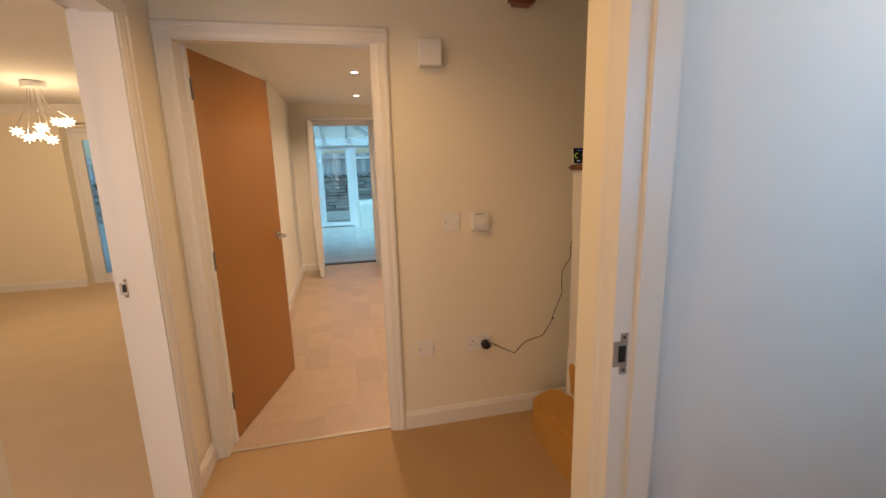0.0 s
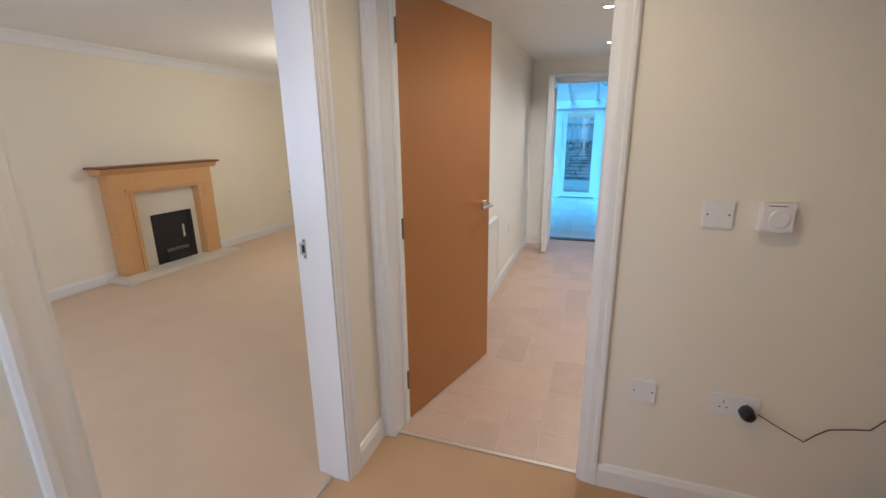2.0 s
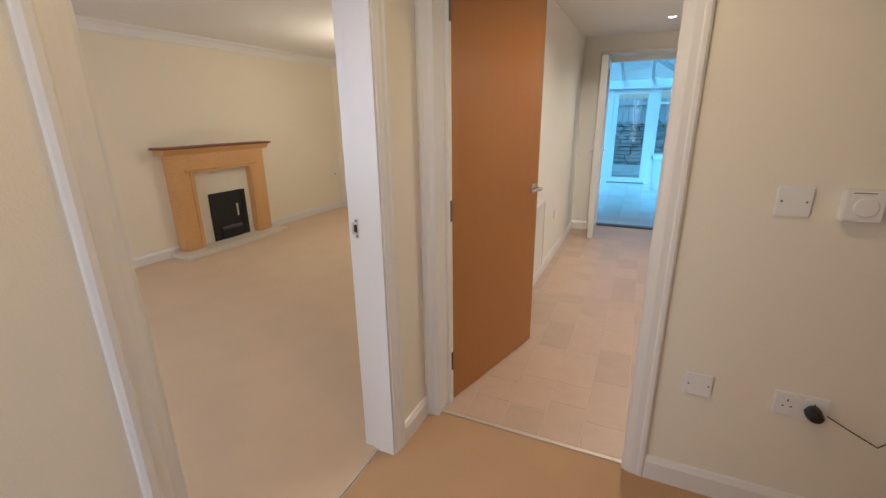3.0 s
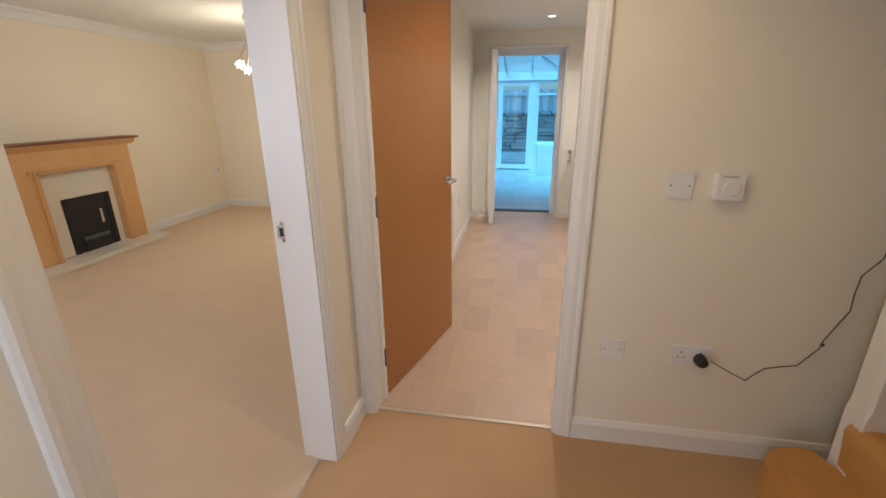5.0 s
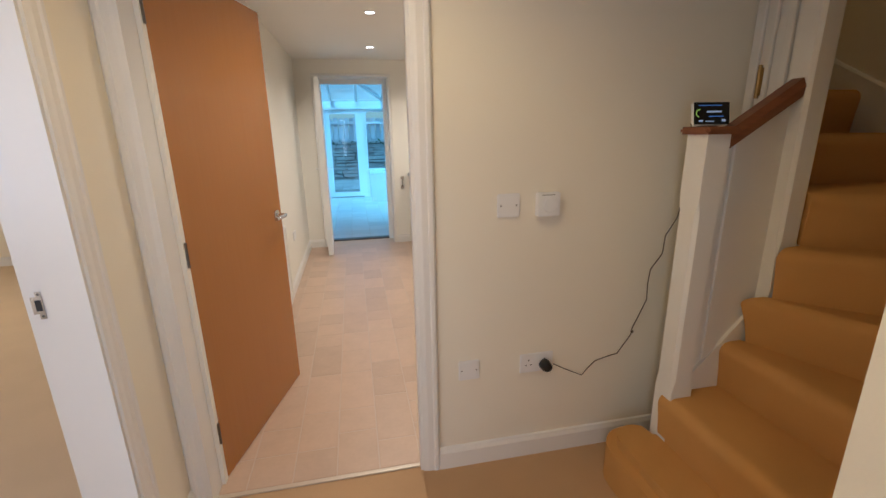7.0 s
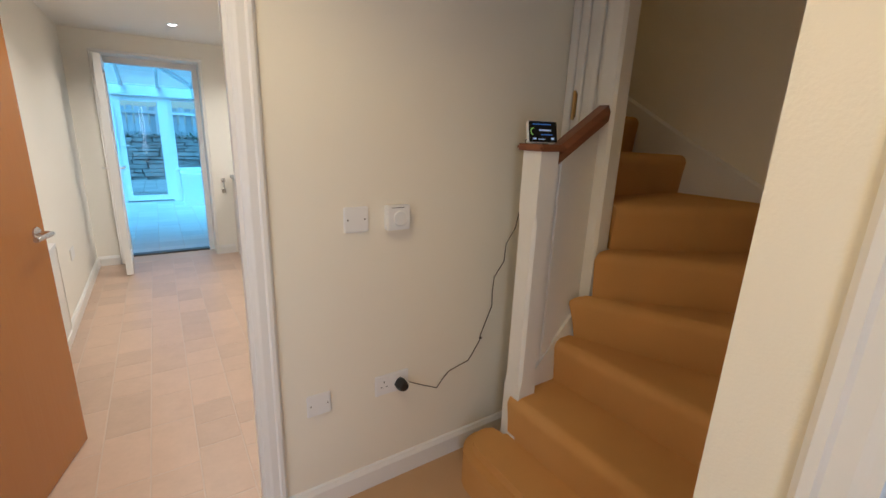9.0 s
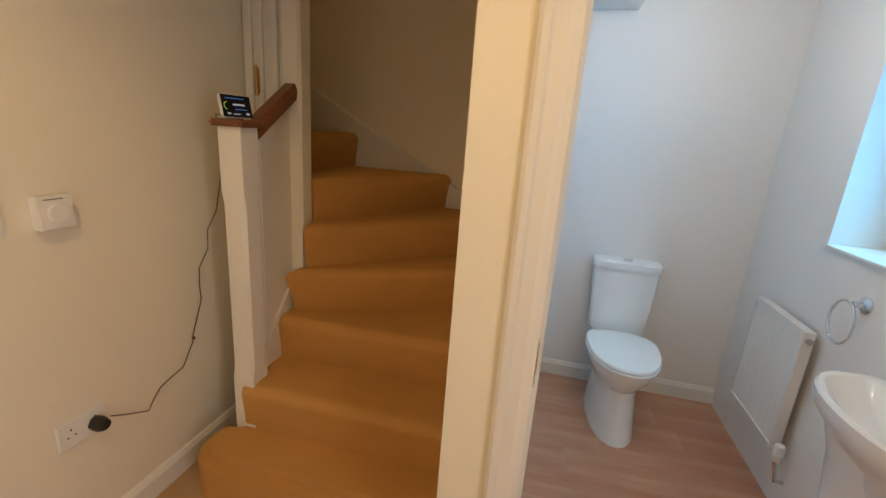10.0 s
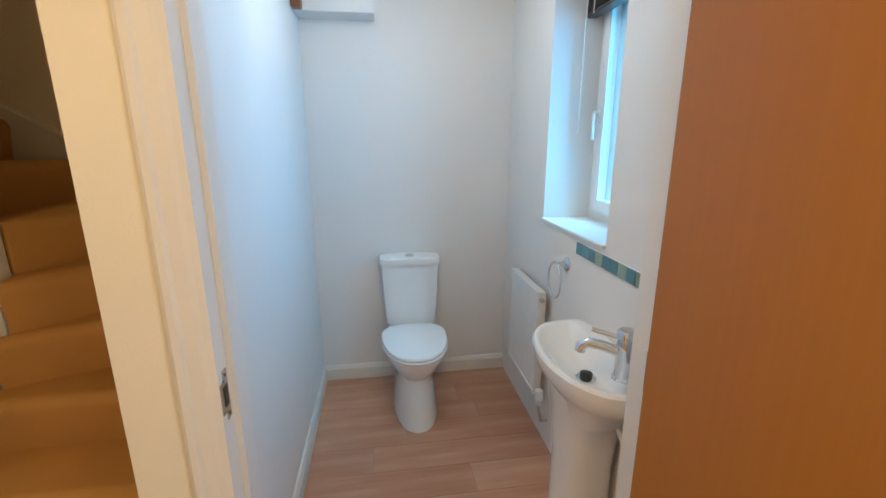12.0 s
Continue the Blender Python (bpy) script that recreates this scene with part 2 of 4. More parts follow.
boxes("wall_hall_east", PLASTER, (X_E, -0.55, 0, 0.66, -0.255, CEIL), (X_E, 0.688, 0, 0.66, Y_S, CEIL), (X_E, -0.255, 2.025, 0.66, 0.688, CEIL),
      kind="structure", label="magnolia painted plaster wall", category="wall")
boxes("wall_hall_south", PLASTER, (-0.91, -0.75, 0, 0.66, -0.55, CEIL), kind="structure", label="magnolia painted plaster wall", category="wall")
boxes("wall_wc_north", PLASTER, (0.66, 0.752, 0, 2.32, Y_S, 5.0), kind="structure", label="magnolia painted stair side wall", category="wall")
boxes("wall_wc_north_lining", WC_PLASTER, (0.66, 0.748, 0, 2.32, 0.752, CEIL), kind="structure", label="white painted cloakroom wall", category="wall")
boxes("wall_east", PLASTER, (XE, Y_S, 0, 2.6, 5.2, 5.0), kind="structure", label="magnolia painted stairwell wall", category="wall")
boxes("wall_wc_east", WC_PLASTER, (2.32, -0.75, 0, 2.6, 0.832, CEIL), kind="structure", label="white painted cloakroom wall", category="wall")
boxes("wall_wc_south", WC_PLASTER, (0.66, -0.75, 0, 1.15, -0.405, CEIL), (1.735, -0.75, 0, 2.32, -0.405, CEIL), (1.15, -0.75, 0, 1.735, -0.405, 1.10),
      (1.15, -0.75, 2.12, 1.735, -0.405, CEIL), kind="structure", label="white painted cloakroom wall with deep window reveal", category="wall")
boxes("wall_wc_west_lining", WC_PLASTER, (0.66, -0.405, 0, 0.663, -0.255, CEIL), (0.66, 0.688, 0, 0.663, 0.748, CEIL), (0.66, -0.255, 2.025, 0.663, 0.688, CEIL),
      kind="structure", label="white painted cloakroom wall", category="wall")
boxes("ceiling", CEILING, (-0.91, -0.75, CEIL, 0.9, 2.1, CEIL + 0.2), (0.9, -0.75, CEIL, 2.6, 0.752, CEIL + 0.2), kind="structure", label="white painted ceiling", category="ceiling")
boxes("ceiling_stairwell", CEILING, (0.9, 0.75, 5.0, 2.6, 5.2, 5.1), kind="structure", label="white painted ceiling over the stairs", category="ceiling")
boxes("wall_stairwell_west", PLASTER, (0.8, 0.75, CEIL + 0.2, 0.9, 2.0, 5.0), (1.46, 2.1, 0, 1.56, 5.2, 5.0), kind="structure", label="magnolia painted stairwell wall", category="wall")
boxes("wall_stairwell_north", PLASTER, (1.46, 5.2, 0, 2.6, 5.3, 5.0), kind="structure", label="magnolia painted stairwell wall", category="wall")
# lounge
boxes("wall_lounge_west", LOUNGE_PLASTER, (-4.85, -0.75, 0, X_L, Y_OUT, CEIL), kind="structure", label="cream painted lounge wall", category="wall")
boxes("wall_lounge_north", LOUNGE_PLASTER, (X_L, Y_L, 0, -3.37, Y_OUT, CEIL), (-1.57, Y_L, 0, -0.84, Y_OUT, CEIL), (-3.37, Y_L, 2.0, -1.57, Y_OUT, CEIL),
      kind="structure", label="cream painted lounge wall with patio door opening", category="wall")
boxes("wall_lounge_east", LOUNGE_PLASTER, (-0.913, -0.55, 0, -0.91, 0.805, CEIL), (-0.913, 1.715, 0, -0.91, 2.1, CEIL), (-0.913, 0.805, 2.025, -0.91, 1.715, CEIL),
      (-0.913, 2.1, 0, -0.84, Y_L, CEIL), kind="structure", label="cream painted lounge wall", category="wall")
boxes("wall_lounge_south", LOUNGE_PLASTER, (X_L, -0.75, 0, -0.913, -0.55, CEIL), kind="structure", label="cream painted lounge wall", category="wall")
boxes("ceiling_lounge", CEILING, (-4.85, -0.75, CEIL, -0.91, Y_OUT, CEIL + 0.2), kind="structure", label="white painted lounge ceiling with coving", category="ceiling")
# kitchen
KX, KY = -0.685, 6.02
boxes("wall_kitchen_west", KITCHEN_PLASTER, (-0.84, 2.1, 0, KX, KY, CEIL), kind="structure", label="magnolia painted kitchen wall", category="wall")
boxes("wall_kitchen_north", KITCHEN_PLASTER, (-0.84, KY, 0, -0.464, Y_OUT, CEIL), (0.398, KY, 0, 0.95, Y_OUT, CEIL), (1.75, KY, 0, 2.6, Y_OUT, CEIL), (-0.464, KY, 2.06, 0.398, Y_OUT, CEIL),
      (0.95, KY, 0, 1.75, Y_OUT, 1.09), (0.95, KY, 1.99, 1.75, Y_OUT, CEIL), kind="structure", label="magnolia painted kitchen wall with garden door", category="wall")
boxes("ceiling_kitchen", CEILING, (-0.91, 2.1, CEIL, 1.46, Y_OUT, CEIL + 0.2), (1.46, 5.3, CEIL, 2.6, Y_OUT, CEIL + 0.2), kind="structure", label="white painted kitchen ceiling", category="ceiling")
boxes("wall_kitchen_east", KITCHEN_PLASTER, (2.4, 5.3, 0, 2.6, KY, CEIL), kind="structure", label="magnolia painted kitchen wall", category="wall")
KFLOOR = mat("tile_grout", (0.58, 0.47, 0.38), 0.7, vary=0.1)
boxes("floor_kitchen", KFLOOR, (-0.84, 2.03, -0.12, 2.6, Y_OUT, 0.0018), kind="structure", label="beige vinyl tiled kitchen floor", category="floor")
WCFLOOR = mat("wc_floor_base", (0.3, 0.22, 0.15), 0.6, vary=0.1)
boxes("floor_wc", WCFLOOR, (0.61, -0.405, -0.1, 2.32, 0.748, 0.002), kind="structure", label="brown oak-effect plank cloakroom floor", category="floor")

# ---- staircase ----
RISE = 0.197
stairs = thing("staircase", "winding staircase with tan carpet and white string", "staircase", at=pose(1.6, 1.4, 0))
S = Matrix.Translation((-1.6, -1.4, 0))
W0, YI = Y_S, 1.765
risers = [((1.085, W0), (1.085, YI)), ((1.36, W0), (1.33, YI)), ((1.80, W0), (1.40, YI)), ((2.24, W0), (1.44, 1.712)), ((XE, 1.26), (1.548, 1.712)),
          ((XE, 1.86), (1.56, 1.93)), ((XE, 2.17), (1.56, 2.17)), ((XE, 2.40), (1.56, 2.40)), ((XE, 2.64), (1.56, 2.64)),
          ((XE, 2.88), (1.56, 2.88)), ((XE, 3.12), (1.56, 3.12))]


def step(outline, k, front):
    """front: the ends of the rounded nosing."""
    bm = bmesh.new()
    top = RISE * k
    if k == 1:
        prism(bm, outline, 0, top)
        soften(bm, 0.04, 8, lambda e: all(abs(v.co.z - top) < 1e-4 for v in e.verts))
        part("step", bm, STAIR_CARPET, stairs, m=S)
        return
    pts = [Vector(p) for p in outline]
    a, b = pts[0], pts[-1]
    along = (b - a).normalized()
    inward = Vector((-along.y, along.x))
    if (pts[1] - a).dot(inward) < 0:
        inward = -inward

    def ring(back, z):
        """The outline with its front edge slid back along both sides."""
        moved = list(pts)
        for i, j in ((0, 1), (-1, -2)):
            side = pts[j] - pts[i]
            moved[i] = pts[i] + side * min(0.8, back / max(1e-3, side.dot(inward)))
        return [(p.x, p.y, z) for p in moved]

    r = 0.042
    rings = [ring(0.016, top - RISE), ring(0.010, top - 0.12), ring(0.003, top - 0.065)]
    for i in range(9):
        t = math.pi / 2 * i / 8
        rings.append(ring(r * (1 - math.cos(t)), top - r + r * math.sin(t)))
    loft(bm, rings)
    ob = part("step", bm, STAIR_CARPET, stairs, smooth=True, m=S)
    ob.data.set_sharp_from_angle(angle=0.6)


arc = [(1.0 - 0.13 * math.cos(a) - 0.0, 1.755 + 0.13 * math.sin(a)) for a in [math.pi * i / 12 for i in range(0, 13)]]
step([(0.87, W0), (1.30, W0), (1.24, 1.735)] + [(1.10, 1.80)] + arc[9::-1], 1, ((0, 0), (0, 1)))
corner = {3: [(XE, W0)]}
for k in range(len(risers) - 1):
    (ox, oy), (ix, iy) = risers[k]
    (px, py), (qx, qy) = risers[k + 1]
    lead = 0.02
    dx, dy = (-lead, 0) if k < 3 else ((-lead * 0.7, -lead * 0.7) if k < 5 else (0, -lead))
    outline = [(ox + dx, oy + (dy if ox >= XE else 0)), *corner.get(k, []), (px, py), (qx, qy)]
    if k == 4:
        outline.append((1.56, YI))
    outline.append((ix + dx, iy + dy))
    step(outline, k + 2, (outline[0], outline[-1]))
bm = bmesh.new()
for (za, zb, xa, xb) in ((0.44, 0.74, 1.172, 1.45),):
    sweep(bm, [(0, -0.35), (0.035, -0.35), (0.035, 0), (0, 0)], (xa, 1.758, za), (xb, 1.758, zb), (0, 1, 0), (0, 0, 1))
part("string", bm, GLOSS, stairs, m=S)
# wall string round the far wall
for (ax, ay, az), (bx, by, bz), o in (((1.2, W0, 0.42), (XE, W0, 0.96), (0, 1, 0)), ((XE, W0, 0.96), (XE, 1.2, 1.08), (-1, 0, 0)), ((XE, 1.2, 1.08), (XE, 1.85, 1.43), (-1, 0, 0)), ((XE, 1.85, 1.43), (XE, 2.3, 1.69), (-1, 0, 0)),
                                     ((XE, 2.3, 1.69), (XE, 3.2, 2.43), (-1, 0, 0))):
    bm = bmesh.new()
    sweep(bm, [(0, -0.45), (0.022, -0.45), (0.022, -0.012), (0.012, 0), (0, 0)], (ax, ay, az + 0.03), (bx, by, bz + 0.03), o, (0, 0, 1))
    part("wall_string", bm, GLOSS, stairs, m=S)


def newel(x, y, z0, z1, marks):
    bm = bmesh.new()
    h = 0.046
    # stop chamfer on the shaft between the two blocks
    c = 0.012
    ring = lambda z, k: [(x - h + k, y - h, z), (x + h - k, y - h, z), (x + h, y - h + k, z), (x + h, y + h - k, z),
                         (x + h - k, y + h, z), (x - h + k, y + h, z), (x - h, y + h - k, z), (x - h, y - h + k, z)]
    lo, hi = marks
    loft(bm, [ring(z0, 0.002), ring(lo, 0.002), ring(lo + 0.05, c), ring(hi - 0.05, c), ring(hi, 0.002), ring(z1, 0.002)])
    part("newel_post", bm, GLOSS, stairs, m=S)


newel(1.126, 1.765, RISE - 0.03, 1.393, (0.42, 1.17))
newel(1.496, 1.765, 0.5, 3.0, (0.95, 2.6))
bm = bmesh.new()
box(bm, 1.06, 1.699, 1.393, 1.192, 1.831, 1.418)
soften(bm, 0.008, 2)
part("newel_cap", bm, RAIL, stairs, "dark mahogany newel cap", True, S)
bm = bmesh.new()
sweep(bm, [(-0.03, 0), (0.03, 0), (0.034, 0.035), (0.022, 0.062), (-0.022, 0.062), (-0.034, 0.035)], (1.172, 1.765, 1.335), (1.45, 1.765, 1.512), (0, 1, 0), (0, 0, 1))
part("handrail", bm, RAIL, stairs, "dark mahogany handrail", False, S)
bm = bmesh.new()
sweep(bm, [(0, 0), (0.012, 0), (0.012, 1.0), (0, 1.0)], (1.172, 1.772, 0.34), (1.45, 1.772, 0.52), (0, 1, 0), (0, 0, 1))
part("spandrel_panel", bm, GLOSS, stairs, m=S)
bm = bmesh.new()
box(bm, 1.238, 1.764, 0.52, 1.298, 1.776, 1.40)
soften(bm, 0.003, 1)
part("baluster", bm, GLOSS, stairs, m=S)
# enclosed side between the upper newel and the wall
bm = bmesh.new()
box(bm, 1.485, 1.822, 0.5, 1.55, 2.0, 4.2)
part("side_panel", bm, GLOSS, stairs, m=S)
for ya, yb in ((1.835, 1.865), (1.905, 1.925), (1.955, 1.995)):
    bm = bmesh.new()
    box(bm, 1.470, ya, 0.7, 1.486, yb, 4.2)
    soften(bm, 0.004, 1)
    part("moulding", bm, GLOSS, stairs, smooth=True, m=S)
bm = bmesh.new()
box(bm, 1.474, 1.930, 1.53, 1.486, 1.950, 1.63)
tube(bm, [(1.472, 1.94, 1.52), (1.472, 1.94, 1.64)], 0.007, 10)
part("brass_hinge", bm, BRASS, stairs, "aged brass hinge", True, S)

# ---- trim ----
ARCH = [(0, 0), (0, 0.07), (0.012, 0.07), (0.018, 0.062), (0.018, 0.05), (0.013, 0.044), (0.013, 0.022), (0.010, 0.012), (0.008, 0)]
SKIRT = [(0, 0), (0.017, 0), (0.017, 0.078), (0.012, 0.088), (0.008, 0.098), (0, 0.102)]


def architrave(name, legs):
    """legs: (foot, head, out of the wall, away from the opening)."""
    bm = bmesh.new()
    for a, b, out, away in legs:
        sweep(bm, ARCH, a, b, out, away)
    solo(name, bm, GLOSS, "white gloss moulded door architrave", "architrave", "structure")


def skirting(name, runs, label="white gloss skirting board"):
    bm = bmesh.new()
    for a, b, out in runs:
        sweep(bm, SKIRT, a, b, out, (0, 0, 1))
    solo(name, bm, GLOSS, label, "skirting", "structure")


H = 1.995
architrave("trim_kitchen_door", [((0.14, 2.0, 0), (0.14, 2.0, H), (0, -1, 0), (1, 0, 0)), ((-0.70, 2.0, 0), (-0.70, 2.0, H), (0, -1, 0), (-1, 0, 0)),
                                 ((-0.77, 2.0, H), (0.21, 2.0, H), (0, -1, 0), (0, 0, 1))])
boxes("lining_kitchen_door", GLOSS, (-0.725, 2.0, 0, -0.70, 2.1, 2.0), (0.14, 2.0, 0, 0.165, 2.1, 2.0), (-0.725, 2.0, 2.0, 0.165, 2.1, 2.025),
      (0.128, 2.0, 0, 0.14, 2.035, 2.0), (-0.70, 2.0, 1.988, 0.128, 2.035, 2.0), kind="structure", label="white gloss door lining", category="door frame")
architrave("trim_lounge_door", [((X_W, 1.69, 0), (X_W, 1.69, H), (1, 0, 0), (0, 1, 0)), ((X_W, 0.83, 0), (X_W, 0.83, H), (1, 0, 0), (0, -1, 0)),
                                ((X_W, 0.76, H), (X_W, 1.76, H), (1, 0, 0), (0, 0, 1))])
architrave("trim_lounge_door_inside", [((-0.913, 1.69, 0), (-0.913, 1.69, H), (-1, 0, 0), (0, 1, 0)), ((-0.913, 0.83, 0), (-0.913, 0.83, H), (-1, 0, 0), (0, -1, 0)),
                                       ((-0.913, 0.76, H), (-0.913, 1.76, H), (-1, 0, 0), (0, 0, 1))])
boxes("lining_lounge_door", GLOSS, (-0.913, 1.69, 0, X_W, 1.715, 2.0), (-0.913, 0.805, 0, X_W, 0.83, 2.0), (-0.913, 0.805, 2.0, X_W, 1.715, 2.025),
      (-0.868, 1.678, 0, X_W, 1.69, 2.0), (-0.868, 0.83, 0, X_W, 0.842, 2.0), (-0.868, 0.842, 1.988, X_W, 1.678, 2.0), kind="structure", label="white gloss door lining with stop", category="door frame")
architrave("trim_wc_door", [((X_E, 0.663, 0), (X_E, 0.663, H), (-1, 0, 0), (0, 1, 0)), ((X_E, -0.23, 0), (X_E, -0.23, H), (-1, 0, 0), (0, -1, 0)),
                            ((X_E, -0.30, H), (X_E, 0.733, H), (-1, 0, 0), (0, 0, 1))])
boxes("lining_wc_door", GLOSS, (X_E, 0.663, 0, 0.663, 0.688, 2.0), (X_E, -0.255, 0, 0.663, -0.23, 2.0), (X_E, -0.255, 2.0, 0.663, 0.688, 2.025),
      (0.60, 0.651, 0, 0.663, 0.663, 2.0), (0.60, -0.23, 0, 0.663, -0.218, 2.0), (0.60, -0.218, 1.988, 0.663, 0.651, 2.0), kind="structure", label="white gloss door lining with stop", category="door frame")
skirting("baseboard_hall", [((0.21, 2.0, 0), (1.42, 2.0, 0), (0, -1, 0)), ((X_W, 1.76, 0), (X_W, 2.0, 0), (1, 0, 0)), ((X_W, -0.55, 0), (X_W, 0.76, 0), (1, 0, 0)),
                            ((X_E, 0.733, 0), (X_E, Y_S, 0), (-1, 0, 0)), ((X_E - 0.017, Y_S, 0), (0.87, Y_S, 0), (0, 1, 0))])
skirting("baseboard_lounge", [((X_L, -0.5, 0), (X_L, 3.25, 0), (1, 0, 0)), ((X_L, 4.46, 0), (X_L, Y_L, 0), (1, 0, 0)), ((X_L, Y_L, 0), (-3.38, Y_L, 0), (0, -1, 0)),
                              ((-1.56, Y_L, 0), (-0.91, Y_L, 0), (0, -1, 0)), ((-0.913, 1.76, 0), (-0.913, Y_L, 0), (-1, 0, 0))])
skirting("baseboard_kitchen", [((KX, 2.2, 0), (KX, KY, 0), (1, 0, 0)), ((KX, KY, 0), (-0.50, KY, 0), (0, -1, 0)), ((0.435, KY, 0), (0.60, KY, 0), (0, -1, 0))])
skirting("baseboard_wc", [((2.32, -0.405, 0), (2.32, 0.748, 0), (-1, 0, 0)), ((0.663, 0.748, 0), (2.32, 0.748, 0), (0, -1, 0))])
# coving of the lounge
bm = bmesh.new()
COVE = [(0, 0), (0.09, 0), (0.085, -0.012), (0.05, -0.035), (0.022, -0.07), (0.012, -0.09), (0, -0.095)]
for a, b, o in (((X_L, -0.5, CEIL), (X_L, Y_L, CEIL), (1, 0, 0)), ((X_L, Y_L, CEIL), (-0.913, Y_L, CEIL), (0, -1, 0)), ((-0.913, -0.5, CEIL), (-0.913, Y_L, CEIL), (-1, 0, 0))):
    sweep(bm, COVE, a, b, o, (0, 0, 1))
solo("coving", bm, CEILING, "white plaster coving along the lounge ceiling", "coving", "structure")
STRIP = mat("worn_aluminium_strip", (0.60, 0.52, 0.42), 0.45, 0.5, vary=0.1, bump=0.02)
boxes("threshold_strip", STRIP, (-0.70, 2.018, 0, 0.14, 2.042, 0.006), edge=0.002, kind="structure", label="narrow metal threshold strip on the floor", category="threshold strip")
boxes("threshold_strip_lounge", STRIP, (-0.865, 0.83, 0, -0.845, 1.69, 0.006), edge=0.002, kind="structure", label="narrow metal carpet strip on the floor", category="threshold strip")
boxes("threshold_strip_wc", CHROME, (0.595, -0.23, 0, 0.618, 0.663, 0.006), edge=0.002, kind="structure", label="narrow metal threshold strip on the floor", category="threshold strip")


# ---- doors ----
def lever(parent, x, z, face, side, thumb=False):
    """Lever on a round rose; the lever points along -x. face: +1 or -1, the side of the leaf; y: the leaf's face."""
    y = 0.0 if face < 0 else 0.04
    f = face
    bm = bmesh.new()
    lathe(bm, [(0.0005, 0), (0.026, 0), (0.026, 0.006), (0.023, 0.009), (0.0005, 0.009)], pose(x, y, z, -90 * f, 0, 0), 28)
    rose = part("handle_rose", bm, CHROME, parent, "brushed chrome round rose", True)
    bm = bmesh.new()
    tube(bm, [(x, y, z), (x, y + f * 0.045, z), (x - 0.006, y + f * 0.054, z), (x - 0.018, y + f * 0.057, z), (x - 0.125, y + f * 0.057, z)], 0.0095, 14)
    part("lever_handle", bm, CHROME, parent, "brushed chrome lever handle", True)
    if thumb:
        bm = bmesh.new()
        lathe(bm, [(0.0005, 0), (0.024, 0), (0.024, 0.006), (0.021, 0.009), (0.012, 0.009), (0.012, 0.016), (0.0005, 0.016)], pose(x, y, z - 0.072, -90 * f, 0, 0), 28)
        part("privacy_turn", bm, CHROME, parent, "brushed chrome privacy turn", True)


def door_leaf(name, label, m, width, hinge_z, thumb=False, height=1.98, knuckle=-0.005):
    """Local x along the leaf from the hinge, y through its thickness, z up."""
    d = thing(name, label, "door", kind="structure", at=m)
    bm = bmesh.new()
    box(bm, 0, 0, 0, width, 0.04, height)
    soften(bm, 0.0015, 1)
    part("door_panel", bm, DOOR, d)
    # black strip: draught seal together with the shade of the hinge gap
    bm = bmesh.new()
    box(bm, -0.002, 0.007, 0.0, 0.0, 0.033, height)
    part("edge_seal_shade", bm, BLACK, d, "black draught seal and gap shadow on the hinge edge")
    for z in hinge_z:
        bm = bmesh.new()
        box(bm, -0.0035, 0.004, z - 0.045, 0.0, 0.034, z + 0.045)
        tube(bm, [(-0.006, knuckle, z - 0.047), (-0.006, knuckle, z + 0.047)], 0.0065, 10)
        part("hinge", bm, STEEL, d, "dull steel butt hinge")
    lever(d, width - 0.062, 0.995, -1, 1, thumb)
    lever(d, width - 0.062, 0.995, 1, 1, thumb)
    bm = bmesh.new()
    box(bm, width, 0.009, 0.94, width + 0.002, 0.031, 1.05)
    part("latch_plate", bm, CHROME, d, "chrome latch plate")
    return d


door_leaf("door_kitchen", "open beech-veneered flush door with chrome lever handle", pose(-0.687, 2.125, 0.008, 0, 0, 74.9), 0.815, (0.23, 0.99, 1.80))
door_leaf("door_wc", "open beech-veneered flush door with chrome lever handle", pose(0.532, -0.165, 0.008, 0, 0, 193.0), 0.84, (0.23, 0.99, 1.80), True, knuckle=0.045)


def strike(name, m, k=1.0):
    bm = bmesh.new()
    box(bm, -0.011 * k, 0, -0.05 * k, 0.007 * k, 0.0025, 0.05 * k)
    box(bm, 0.007 * k, 0, -0.031 * k, 0.024 * k, 0.0025, 0.031 * k)
    s = solo(name, bm, CHROME, "chrome strike plate on the white door jamb", "strike plate", m=m)
    bm = bmesh.new()
    box(bm, -0.006 * k, 0.0026, -0.02 * k, 0.012 * k, 0.0034, 0.02 * k)
    part("latch_hole", bm, BLACK, s, "dark latch hole")
    for sz in (-0.04, 0.04):
        bm = bmesh.new()
        lathe(bm, [(0.0005, 0), (0.0035, 0), (0.003, 0.0012), (0.0005, 0.0012)], pose(-0.002, 0.0025, sz * k, -90, 0, 0), 12)
        part("screw", bm, STEEL, s, "small screw", True)


strike("strike_plate", pose(-0.888, 1.69, 1.0, 0, 0, 180), 0.75)
strike("strike_plate", pose(0.574, 0.663, 1.0, 0, 0, 180))


# ---- electrical fittings in the hall ----
def plate(name, label, cat, x, z, w, h, y=Y_N, depth=0.009):
    t = thing(name, label, cat, at=pose(x, y, z))
    bm = bmesh.new()
    box(bm, -w / 2, -depth, -h / 2, w / 2, 0, h / 2)
    soften(bm, 0.003, 2)
    part("face_plate", bm, PLASTIC, t, smooth=True)
    return t


def screws(t, xs, depth=0.009, z=0.0):
    for sx in xs:
        bm = bmesh.new()
        lathe(bm, [(0.0005, 0), (0.0032, 0), (0.0028, 0.0008), (0.0005, 0.0008)], pose(sx, -depth, z, 90, 0, 0), 12)
        part("screw", bm, STEEL, t, "small metal screw", True)


